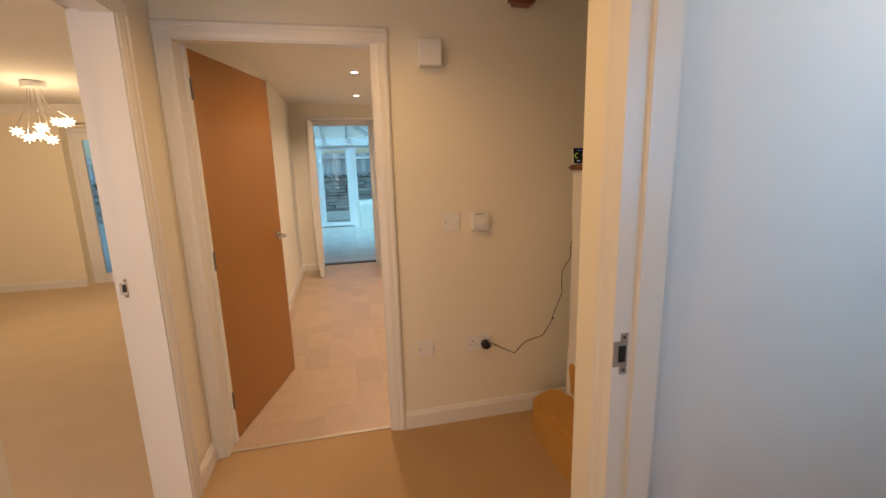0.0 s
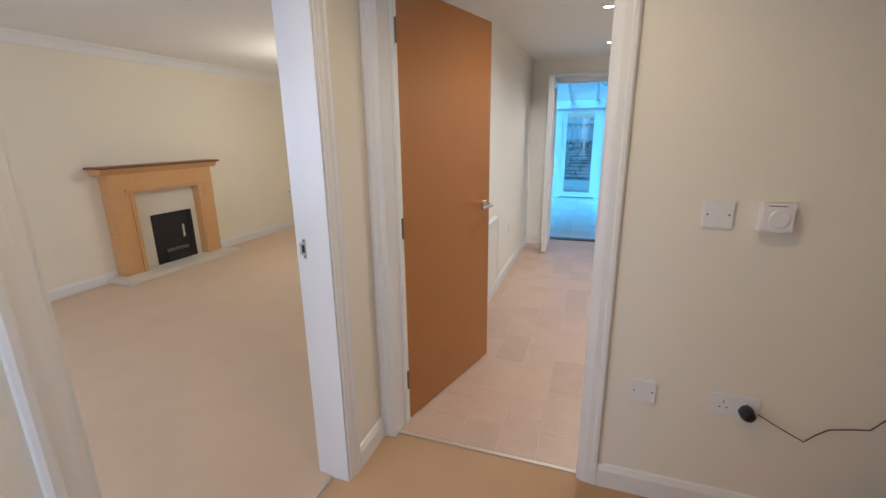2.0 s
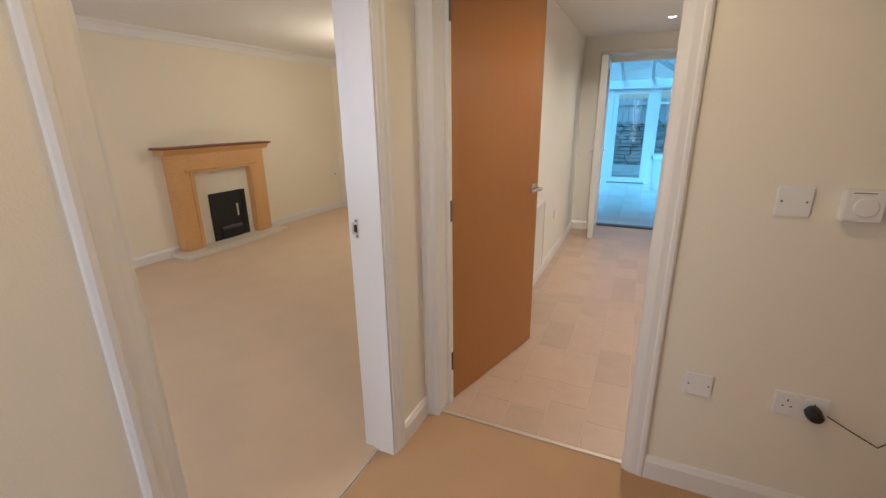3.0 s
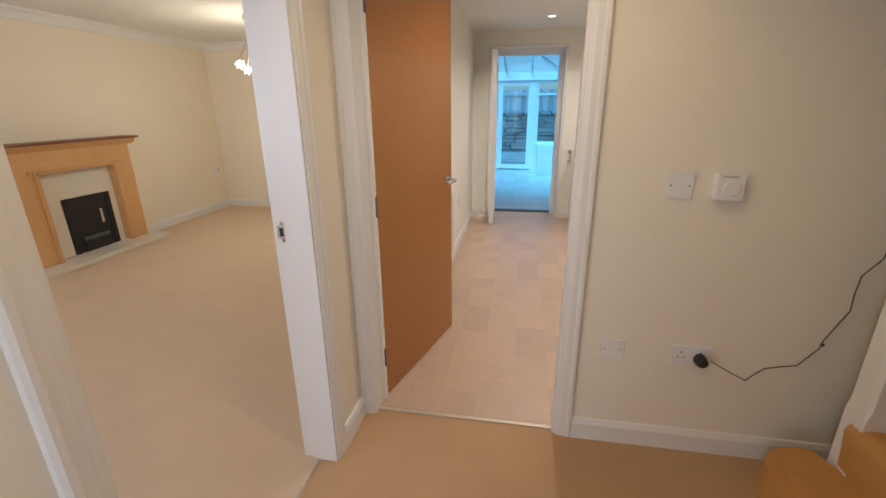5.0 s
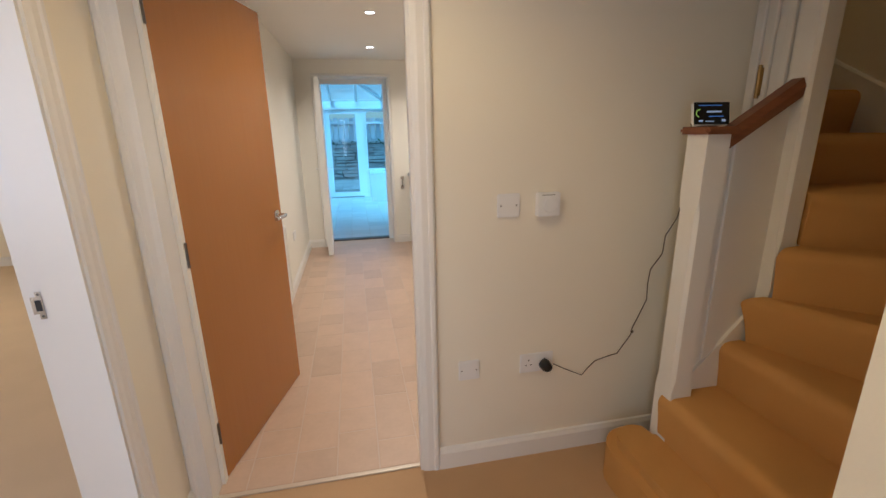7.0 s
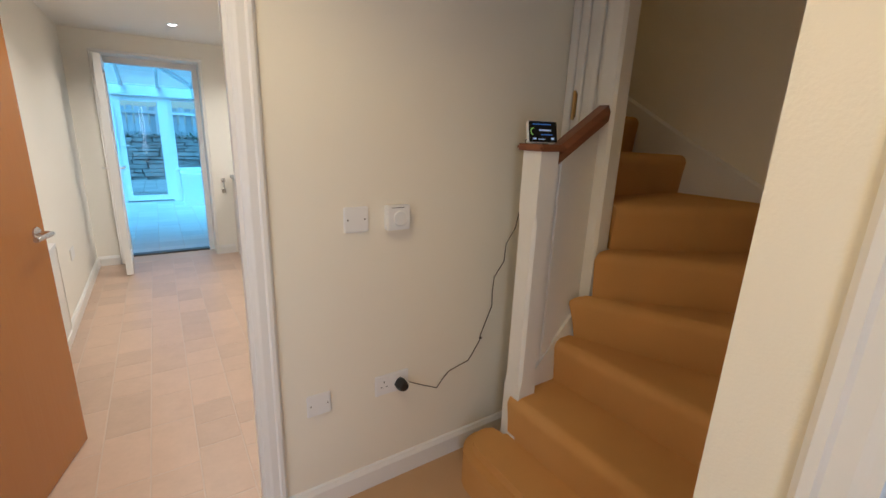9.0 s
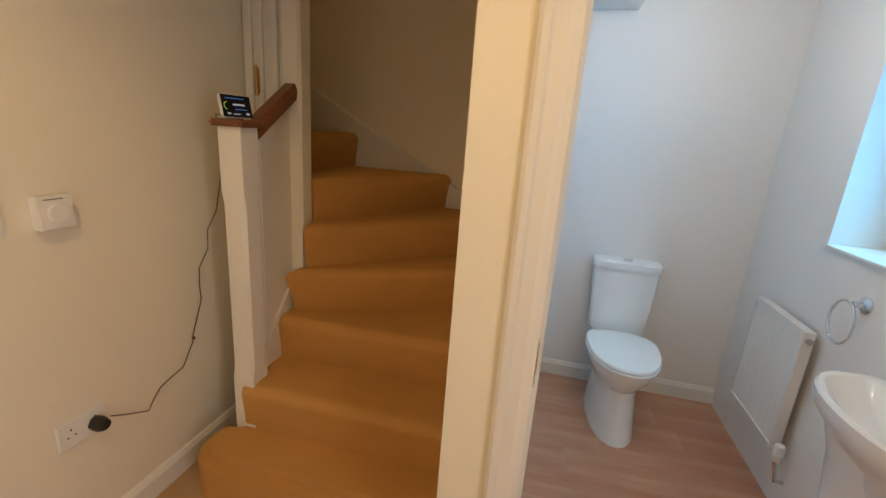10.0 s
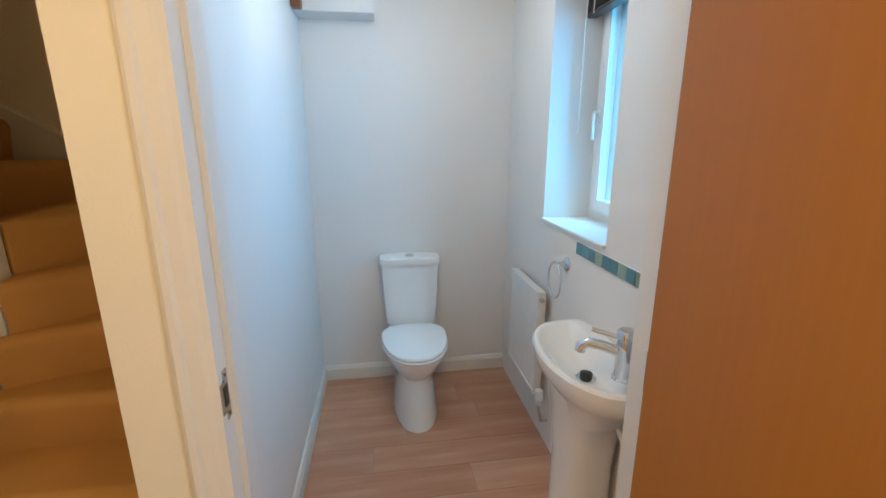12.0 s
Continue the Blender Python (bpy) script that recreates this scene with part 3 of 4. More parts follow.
sw = plate("blank_plate", "white square blanking plate screwed to the wall", "wall plate", 0.496, 1.142, 0.09, 0.09)
screws(sw, (-0.031, 0.031))
bk = plate("blank_plate", "white square blanking plate low on the wall", "wall plate", 0.341, 0.462, 0.088, 0.088)
screws(bk, (-0.031, 0.031))
stat = plate("room_thermostat", "white dial room thermostat on the wall", "thermostat", 0.65, 1.142, 0.09, 0.09, depth=0.032)
bm = bmesh.new()
lathe(bm, [(0.0005, 0), (0.028, 0), (0.0275, 0.003), (0.025, 0.005), (0.0005, 0.005)], pose(0.004, -0.032, -0.002, 90, 0, 0), 36)
part("dial", bm, PLASTIC, stat, "white temperature dial", True)
bm = bmesh.new()
box(bm, -0.03, -0.0326, 0.036, 0.02, -0.032, 0.0385)
part("marking", bm, STEEL, stat, "grey printed marking")

skt = plate("double_socket", "white double wall socket with a plug in it", "socket", 0.638, 0.46, 0.148, 0.088)
for sx in (-0.036, 0.036):
    for px, pz, pw, ph in ((0, 0.014, 0.004, 0.008), (-0.011, -0.008, 0.0065, 0.004), (0.011, -0.008, 0.0065, 0.004)):
        bm = bmesh.new()
        box(bm, sx + px - pw / 2, -0.0095, pz - ph / 2, sx + px + pw / 2, -0.009, pz + ph / 2)
        part("pin_hole", bm, BLACK, skt, "dark pin hole")
for sx in (-0.016, 0.016):
    bm = bmesh.new()
    box(bm, sx - 0.006, -0.012, 0.022, sx + 0.006, -0.009, 0.034)
    soften(bm, 0.001, 1)
    part("rocker_switch", bm, PLASTIC, skt)

plug = thing("power_plug", "black mains plug with a thin cable in the socket", "plug", at=pose(0.672, Y_N - 0.009, 0.452))
bm = bmesh.new()
loft(bm, [[(a * math.cos(k * math.pi / 8) * (1 - 0.15 * (math.sin(k * math.pi / 8) > 0.3)), -y, a * 0.95 * math.sin(k * math.pi / 8)) for k in range(16)]
          for y, a in ((0.0, 0.024), (0.012, 0.026), (0.03, 0.025), (0.042, 0.019), (0.046, 0.01))])
part("plug_body", bm, BLACK, plug, smooth=True)
bm = bmesh.new()
wave = [(0.697, 1.955, 0.466), (0.76, 1.972, 0.424), (0.85, 1.985, 0.373), (0.88, 1.988, 0.405), (0.912, 1.99, 0.432), (0.97, 1.99, 0.447), (1.018, 1.99, 0.456), (1.05, 1.988, 0.505),
        (1.075, 1.988, 0.542), (1.078, 1.988, 0.57), (1.10, 1.988, 0.621), (1.134, 1.988, 0.70), (1.128, 1.985, 0.77), (1.129, 1.98, 0.84), (1.17, 1.97, 0.91), (1.165, 1.96, 0.99),
        (1.185, 1.93, 1.07), (1.16, 1.88, 1.20), (1.14, 1.852, 1.36), (1.12, 1.848, 1.43), (1.10, 1.80, 1.43)]
tube(bm, wave, 0.0022, 6)
bmesh.ops.translate(bm, verts=bm.verts, vec=(-0.672, -(Y_N - 0.009), -0.452))
CABLE = mat("grey_brown_cable", (0.09, 0.065, 0.045), 0.5, vary=0.2, bump=0)
part("cable", bm, CABLE, plug, "thin dark kinked cable", True)
bm = bmesh.new()
bmesh.ops.create_icosphere(bm, subdivisions=2, radius=0.007, matrix=pose(1.078 - 0.672, 1.986 - Y_N + 0.009, 0.556 - 0.452))
part("cable_knot", bm, CABLE, plug, "dark knot in the cable", True)

chime = plate("door_chime", "white square door chime high on the wall", "door chime", 0.405, 1.953, 0.105, 0.115, depth=0.06)
for k in range(3):
    bm = bmesh.new()
    box(bm, -0.035, -0.0605, -0.02 + 0.02 * k, 0.035, -0.06, -0.012 + 0.02 * k)
    part("rib", bm, PLASTIC, chime, "thin raised rib")
# plain dark brown box for an unidentified dark shape under the ceiling
bm = bmesh.new()
box(bm, 0.80, 1.90, 2.175, 0.925, 2.0, 2.235)
soften(bm, 0.018, 3)
solo("brown_wall_box", bm, RAIL, "dark brown rounded box high on the wall", "alarm box", smooth=True)

# smart display on the newel cap
SCREEN = mat("screen_glass", (0.008, 0.01, 0.014), 0.12, vary=0.1, bump=0)
disp = thing("energy_display", "small black energy display with a lit screen on the newel", "display", at=pose(1.112, 1.752, 1.418, -12, 0, -8))
bm = bmesh.new()
box(bm, -0.064, -0.008, 0.003, 0.064, 0.008, 0.081)
soften(bm, 0.006, 3)
part("casing", bm, PLASTIC, disp, "pale grey casing", True)
bm = bmesh.new()
box(bm, -0.061, -0.0095, 0.006, 0.061, -0.0075, 0.078)
part("screen", bm, SCREEN, disp, "glossy black screen")
bm = bmesh.new()
box(bm, -0.03, 0.002, 0.0, 0.03, 0.04, 0.006)
part("foot", bm, BLACK, disp)
GLOW = {n: mat("glow_" + n, c, 0.4, vary=0, bump=0, emit=e) for n, c, e in (("green", (0.35, 0.6, 0.1), 0.3), ("white", (0.5, 0.6, 0.8), 0.25), ("blue", (0.08, 0.2, 0.6), 0.3))}
for x0, z0, w, h, g in ((-0.045, 0.066, 0.08, 0.003, "blue"), (-0.018, 0.044, 0.052, 0.006, "white"), (-0.01, 0.03, 0.05, 0.003, "blue"), (-0.045, 0.014, 0.014, 0.006, "white"),
                        (0.034, 0.014, 0.014, 0.008, "white"), (-0.022, 0.014, 0.03, 0.003, "white")):
    bm = bmesh.new()
    box(bm, x0, -0.0101, z0, x0 + w, -0.0095, z0 + h)
    part("display_bar", bm, GLOW[g], disp, "lit bar of unreadable text")
bm = bmesh.new()
ring_o = [(-0.042 + r * math.cos(a), -0.0101, 0.042 + r * math.sin(a)) for r, sgn in ((0.014, 1), (0.010, -1)) for a in [math.pi * (0.45 + 1.0 * (k if sgn > 0 else 8 - k) / 8) for k in range(9)]]
bm.faces.new([bm.verts.new(p) for p in ring_o])
part("display_dial", bm, GLOW["green"], disp, "lit green usage dial")

# ---- lounge ----
fp = thing("fireplace", "pale oak fire surround with cream marble back panel and hearth", "fireplace", at=pose(X_L, 3.86, 0) @ Matrix.Diagonal((0.75, 0.94, 0.975, 1)))
FM = Matrix.Translation((4.60, -4.0, 0))


def fpart(name, mtl, *dims, edge=0.004, label="", parent=fp):
    bm = bmesh.new()
    for d in dims:
        box(bm, *d)
    if edge:
        soften(bm, edge, 2)
    return part(name, bm, mtl, parent, label, True, FM if parent is fp else None)


fpart("hearth", STONE, (-4.60, 3.24, 0.0, -4.17, 4.74, 0.045), edge=0.006, label="cream marble hearth slab")
fpart("back_panel", STONE, (-4.595, 3.60, 0.045, -4.53, 4.40, 0.89), edge=0.002, label="cream marble back panel")
for y0, y1 in ((3.36, 3.60), (4.40, 4.63)):
    fpart("leg", OAK, (-4.60, y0, 0.045, -4.42, y1, 0.89))
fpart("frieze", OAK, (-4.60, 3.36, 0.89, -4.42, 4.63, 1.10))
bm = bmesh.new()
sweep(bm, [(0, 0), (0.185, 0), (0.20, 0.012), (0.235, 0.045), (0.245, 0.05), (0.245, 0.06), (0, 0.06)], (-4.60, 3.28, 1.09), (-4.60, 4.70, 1.09), (1, 0, 0), (0, 0, 1))
part("cornice", bm, OAK, fp, m=FM)
fpart("mantel_shelf", RAIL, (-4.60, 3.24, 1.15, -4.33, 4.73, 1.172), label="dark-edged mantel shelf")
for (a, b) in (((-4.42, 3.55, 0.045), (-4.42, 3.55, 0.93)), ((-4.42, 4.45, 0.045), (-4.42, 4.45, 0.93))):
    bm = bmesh.new()
    s = 1 if a[1] > 4 else -1
    sweep(bm, [(0, -0.0), (0.022, 0.0), (0.022, 0.018), (0.010, 0.03), (0.010, 0.045), (0, 0.045)], a, b, (1, 0, 0), (0, -s, 0))
    part("moulding", bm, OAK, fp, m=FM)
bm = bmesh.new()
sweep(bm, [(0, 0.0), (0.022, 0.0), (0.022, -0.018), (0.010, -0.03), (0.010, -0.045), (0, -0.045)], (-4.42, 3.505, 0.935), (-4.42, 4.495, 0.935), (1, 0, 0), (0, 0, 1))
part("moulding", bm, OAK, fp, m=FM)
fpart("fire_frame", IRON, (-4.53, 3.79, 0.045, -4.515, 3.85, 0.61), (-4.53, 4.26, 0.045, -4.515, 4.32, 0.61), (-4.53, 3.85, 0.55, -4.515, 4.26, 0.61), edge=0.003, label="black cast-iron fire frame")
fpart("fire_recess", IRON, (-4.529, 3.85, 0.045, -4.525, 4.26, 0.55), edge=0, label="dark fire opening")
fpart("fire_bar", POLISHED, (-4.522, 4.16, 0.30, -4.512, 4.19, 0.45), edge=0.003, label="bright vertical trim")
fpart("ash_cover", IRON, (-4.525, 3.90, 0.045, -4.50, 4.21, 0.16), edge=0.01, label="black ash pan cover")
coal = random.Random(3)
for k in range(9):
    bm = bmesh.new()
    bmesh.ops.create_icosphere(bm, subdivisions=1, radius=0.025, matrix=pose(-4.512, 3.93 + 0.032 * k, 0.175 + 0.012 * coal.random(), 40 * coal.random(), 0, 90 * coal.random()))
    part("coal", bm, mat("grey_coal", (0.09, 0.085, 0.08), 0.7, vary=0.3, grain=80, bump=0.4), fp, "grey imitation coal", m=FM)

lsock = thing("lounge_socket", "white wall socket on the cream lounge wall", "socket", at=pose(X_L, 5.95, 0.55, 0, 0, 90))
bm = bmesh.new()
box(bm, -0.073, -0.009, -0.043, 0.073, 0, 0.043)
soften(bm, 0.003, 2)
part("face_plate", bm, PLASTIC, lsock, smooth=True)
bm = bmesh.new()
box(bm, 0.02, -0.014, 0.0, 0.045, -0.009, 0.02)
part("rocker_switch", bm, STEEL, lsock)

# chandelier with star-shaped glass lights
ch = thing("chandelier", "chrome chandelier with star-shaped glass lights hanging from the ceiling", "chandelier", at=pose(-2.65, 4.53, CEIL))
bm = bmesh.new()
lathe(bm, [(0.0005, -0.055), (0.085, -0.055), (0.09, -0.048), (0.088, -0.004), (0.08, 0.0), (0.0005, 0)], None, 32)
part("ceiling_rose", bm, PLASTIC, ch, "pale ceiling rose", True)
BULB = mat("lit_star_glass", (1.0, 0.86, 0.62), 0.3, vary=0, bump=0, emit=9.0)
for k, (bx, by, bz) in enumerate(((-0.16, -0.05, -0.43), (-0.06, 0.1, -0.38), (0.1, 0.06, -0.34), (0.2, -0.02, -0.36), (0.03, -0.1, -0.47), (0.13, -0.12, -0.51), (-0.1, -0.02, -0.48), (0.0, 0.02, -0.40), (0.16, 0.12, -0.33))):
    bm = bmesh.new()
    tube(bm, [(bx * 0.25, by * 0.25, -0.055), (bx * 0.4, by * 0.4, -0.2), (bx, by, bz + 0.04)], 0.003, 6)
    part("wire", bm, POLISHED, ch, "thin chrome wire", True)
    bm = bmesh.new()
    spikes = 8
    for s in range(spikes):
        a = 2 * math.pi * s / spikes
        tip = Vector((math.cos(a) * 0.055, math.sin(a) * 0.02, math.sin(a) * 0.05))
        side = Vector((-math.sin(a) * 0.014, 0, math.cos(a) * 0.014))
        vs = [bm.verts.new(v) for v in (tip, side, -side, Vector((0, 0.016, 0)), Vector((0, -0.016, 0)))]
        for f in ((0, 1, 3), (0, 3, 2), (0, 2, 4), (0, 4, 1)):
            bm.faces.new([vs[i] for i in f])
    bmesh.ops.transform(bm, matrix=pose(bx, by, bz, 0, 0, 30), verts=bm.verts)
    part("star_light", bm, BULB, ch, "glowing star-shaped glass")


def pane(parent, x0, z0, x1, z1, y, mtl=GLASS, m=None):
    bm = bmesh.new()
    box(bm, x0, y - 0.003, z0, x1, y + 0.003, z1)
    p = part("pane", bm, mtl, parent, "glass pane", m=m)
    p.visible_shadow = False
    return p


def frame_of(parent, name, x0, z0, x1, z1, y0, y1, w, mtl=None, m=None, label=""):
    bm = bmesh.new()
    for d in ((x0, y0, z0, x0 + w, y1, z1), (x1 - w, y0, z0, x1, y1, z1), (x0 + w, y0, z0, x1 - w, y1, z0 + w), (x0 + w, y0, z1 - w, x1 - w, y1, z1)):
        box(bm, *d)
    bmesh.ops.remove_doubles(bm, verts=bm.verts, dist=1e-6)
    return part(name, bm, mtl or UPVC, parent, label, m=m)


def glazed_leaf(parent, x0, x1, y, z1=2.05, w=0.085, handle=None, name="door_leaf"):
    leaf = frame_of(parent, name, x0, 0.03, x1, z1, y, y + 0.06, w)
    pane(leaf, x0 + w, 0.03 + w, x1 - w, z1 - w, y + 0.03)
    for d in ((x0 + w, 0.03 + w, x1 - w, z1 - w),):
        bm = bmesh.new()
        for q in ((d[0], y - 0.004, d[1], d[0] + 0.012, y + 0.02, d[3]), (d[2] - 0.012, y - 0.004, d[1], d[2], y + 0.02, d[3]), (d[0], y - 0.004, d[1], d[2], y + 0.02, d[1] + 0.012), (d[0], y - 0.004, d[3] - 0.012, d[2], y + 0.02, d[3])):
            box(bm, *q)
        part("bead", bm, UPVC, leaf)
    if handle:
        bm = bmesh.new()
        hx = x0 + 0.045 if handle < 0 else x1 - 0.045
        box(bm, hx - 0.013, y - 0.008, 0.90, hx + 0.013, y, 1.13)
        tube(bm, [(hx, y, 1.04), (hx, y - 0.05, 1.04), (hx - handle * 0.02, y - 0.055, 1.04), (hx - handle * 0.11, y - 0.055, 1.035)], 0.008, 8)
        part("door_handle", bm, PLASTIC, leaf, "white lever handle on a long plate", True)
    return leaf


fd = thing("window_1", "white double-glazed patio doors in the lounge wall", "patio door", kind="structure", at=pose(0, 0, 0))
frame_of(fd, "window_frame", -3.37, 0.0, -1.57, 2.0, 6.26, 6.34, 0.05)
glazed_leaf(fd, -3.32, -2.47, 6.265, 1.945, handle=1)
glazed_leaf(fd, -2.47, -1.62, 6.265, 1.945, handle=-1)
bm = bmesh.new()
tube(bm, [(-3.25, 6.05, 2.03), (-1.4, 6.05, 2.03)], 0.012, 10)
pole = solo("curtain_pole", bm, CHROME, "slim metal curtain pole above the patio doors", "curtain pole", smooth=True)
for px in (-3.2, -1.5):
    bm = bmesh.new()
    box(bm, px - 0.012, 6.05, 2.01, px + 0.012, Y_L, 2.05)
    part("bracket", bm, CHROME, pole)

# ---- kitchen ----
TILE = mat("beige_floor_tile", (0.55, 0.40, 0.29), 0.38, vary=0.14, scale=9, bump=0.1, grain=40, alpha_rand=0.55)
SPOTRING, SPOTLIT = mat("white_spot_ring", (0.8, 0.8, 0.78), 0.4, vary=0, bump=0), mat("lit_spot", (1.0, 0.9, 0.75), 0.3, vary=0, bump=0, emit=14)
spot_src = None
for sx, sy in ((0.12, 3.91), (0.17, 5.22), (0.12, 2.60), (1.1, 3.9), (1.1, 5.2)):
    if spot_src is None:
        spot_src = thing("ceiling_spotlight", "small round recessed ceiling spotlight, lit", "spotlight", "kitchen spotlights", at=pose(sx, sy, CEIL))
        bm = bmesh.new()
        lathe(bm, [(0.034, -0.001), (0.034, -0.006), (0.045, -0.004), (0.045, 0.0), (0.034, 0)], None, 28)
        part("ring", bm, SPOTRING, spot_src, smooth=True)
        bm = bmesh.new()
        lathe(bm, [(0.0005, -0.0025), (0.034, -0.0025), (0.034, -0.001), (0.0005, -0.001)], None, 28)
        part("lens", bm, SPOTLIT, spot_src, "glowing lens", True)
    else:
        copy_thing(spot_src, pose(sx, sy, CEIL))


def radiator(name, label, m, length, z0, z1, valve=True):
    """Local x along the wall from 0, -y out of the wall."""
    r = thing(name, label, "radiator", at=m)
    bm = bmesh.new()
    n = int(length / 0.04)
    pts = []
    for k in range(n + 1):
        x = length * k / n
        pts += [(x - 0.012 if k else 0.0, -0.062), (x - 0.007 if k else 0.004, -0.0645), (min(length, x + 0.007), -0.0645), (min(length, x + 0.012), -0.062)]
    outline = [(x, y) for x, y in pts if 0 <= x <= length] + [(length, -0.05), (0, -0.05)]
    seen = []
    for p in outline:
        if not seen or (abs(p[0] - seen[-1][0]) + abs(p[1] - seen[-1][1])) > 1e-5:
            seen.append(p)
    prism(bm, seen[::-1], z0 + 0.015, z1 - 0.02)
    part("panel", bm, GLOSS, r)
    bm = bmesh.new()
    box(bm, 0, -0.07, z1 - 0.02, length, -0.03, z1)
    box(bm, 0, -0.07, z0, length, -0.048, z0 + 0.015)
    box(bm, -0.002, -0.07, z0, 0.0, -0.03, z1)
    box(bm, length, -0.07, z0, length + 0.002, -0.03, z1)
    soften(bm, 0.003, 1)
    part("casing", bm, GLOSS, r)
    for x in (0.08, length - 0.08):
        bm = bmesh.new()
        box(bm, x - 0.015, -0.05, z0 + 0.05, x + 0.015, 0.0, z1 - 0.05)
        part("wall_bracket", bm, GLOSS, r)
    if valve:
        bm = bmesh.new()
        lathe(bm, [(0.0005, -0.02), (0.012, -0.02), (0.014, 0.0), (0.021, 0.008), (0.021, 0.045), (0.017, 0.055), (0.0005, 0.056)], pose(-0.035, -0.05, z0 - 0.015), 20)
        part("thermostatic_valve", bm, PLASTIC, r, "white thermostatic valve head", True)
        bm = bmesh.new()
        tube(bm, [(0.0, -0.05, z0 + 0.02), (-0.035, -0.05, z0 + 0.02), (-0.035, -0.05, z0 - 0.05), (-0.035, -0.03, 0.14 if z0 > 0.2 else 0.0), (-0.035, 0, 0.14 if z0 > 0.2 else 0.0)], 0.0075, 10)
        part("pipe", bm, CHROME, r, "chrome pipe", True)
        bm = bmesh.new()
        lathe(bm, [(0.0005, 0), (0.012, 0), (0.012, 0.012), (0.0005, 0.012)], pose(-0.012, -0.05, z1 - 0.035, 0, 90, 0), 16)
        part("bleed_cap", bm, CHROME, r, "chrome bleed cap", True)
    return r


radiator("kitchen_radiator", "white panel radiator on the kitchen wall", pose(KX, 3.88, 0, 0, 0, 90) @ pose(-1.0, 0, 0), 1.0, 0.17, 0.74, False)
ks = thing("kitchen_socket", "white double socket low on the kitchen wall", "socket", at=pose(KX, 4.75, 0.462, 0, 0, 90))
bm = bmesh.new()
box(bm, -0.073, -0.009, -0.043, 0.073, 0, 0.043)
soften(bm, 0.003, 2)
part("face_plate", bm, PLASTIC, ks, smooth=True)
# garden door, open into the kitchen
gd = thing("door_garden", "open white glazed garden door in a white frame", "door", kind="structure", at=pose(0, 0, 0))
bm = bmesh.new()
for d in ((-0.464, 6.26, 0, -0.414, 6.34, 2.06), (0.348, 6.26, 0, 0.398, 6.34, 2.06), (-0.414, 6.26, 2.0, 0.348, 6.34, 2.06)):
    box(bm, *d)
part("door_frame", bm, UPVC, gd)
boxes("door_sill", STEEL, (-0.414, 6.27, 0.0, 0.348, 6.36, 0.022), parent=gd, label="dark metal sill")
architrave("trim_garden_door", [((-0.464, KY, 0), (-0.464, KY, 2.06), (0, -1, 0), (-0.45, 0, 0)), ((0.398, KY, 0), (0.398, KY, 2.06), (0, -1, 0), (0.45, 0, 0)), ((-0.495, KY, 2.06), (0.43, KY, 2.06), (0, -1, 0), (0, 0, 0.45))])
leafpose = pose(-0.455, 6.255, 0, 0, 0, -88)
lf = thing("leaf_pivot")
lf.name = "door_leaf"
lf.parent, lf.matrix_basis = gd, leafpose
frame_of(lf, "leaf_frame", 0.0, 0.02, 0.74, 2.0, 0.0, 0.055, 0.1)
pane(lf, 0.1, 0.12, 0.64, 1.90, 0.03)
bm = bmesh.new()
box(bm, 0.70, -0.006, 0.9, 0.73, 0, 1.12)
box(bm, 0.70, 0.055, 0.9, 0.73, 0.061, 1.12)
tube(bm, [(0.715, 0, 1.03), (0.715, -0.05, 1.03), (0.60, -0.055, 1.03)], 0.008, 8)
tube(bm, [(0.715, 0.055, 1.03), (0.715, 0.105, 1.03), (0.60, 0.11, 1.03)], 0.008, 8)
part("door_handle", bm, PLASTIC, lf, "pale lever handle", True)

WORKTOP = mat("grey_worktop", (0.42, 0.42, 0.42), 0.35, vary=0.15, scale=30, bump=0.03)
UNIT = mat("cream_unit_panel", (0.72, 0.69, 0.62), 0.4, vary=0.03, bump=0.02)
cab = thing("base_unit", "cream kitchen base unit end panel with an open appliance space", "kitchen unit", at=pose(0.62, 5.63, 0))
for nm, d in (("end_panel", (0.0, -0.36, 0.0, 0.02, 0.385, 0.87)), ("end_panel", (0.62, -0.36, 0.0, 0.64, 0.385, 0.87)), ("back_panel", (0.02, 0.36, 0.10, 0.62, 0.378, 0.87)), ("front_rail", (0.02, -0.34, 0.80, 0.62, -0.32, 0.87)),
              ("carcass", (0.66, -0.34, 0.10, 1.7, 0.36, 0.87)), ("plinth", (0.66, -0.28, 0.0, 1.7, -0.26, 0.10))):
    bm = bmesh.new()
    box(bm, *d)
    soften(bm, 0.0015, 1)
    part(nm, bm, UNIT, cab)
bm = bmesh.new()
box(bm, 0.60, 5.25, 0.87, 2.34, KY - 0.002, 0.91)
soften(bm, 0.006, 2)
solo("worktop", bm, WORKTOP, "grey laminate worktop on the base units", "worktop", smooth=True)
kw = thing("window_2", "white double-glazed kitchen window over the worktop", "window", kind="structure", at=pose(0, 0, 0))
frame_of(kw, "window_frame", 0.95, 1.09, 1.75, 1.99, 6.24, 6.31, 0.06)
pane(kw, 1.01, 1.15, 1.69, 1.93, 6.275)
boxes("window_sill", UPVC, (0.95, KY - 0.02, 1.09, 1.75, 6.24, 1.105), parent=kw)
boxes("roller_blind", mat("dark_blind", (0.06, 0.05, 0.05), 0.7), (0.96, 6.10, 1.90, 1.74, 6.14, 1.985), label="dark rolled-up blind at the window head", category="blind", edge=0.01)
bm = bmesh.new()
tube(bm, [(0.53, KY, 0.74), (0.53, KY - 0.035, 0.75), (0.53, KY - 0.035, 0.83), (0.53, KY, 0.84)], 0.008, 8)
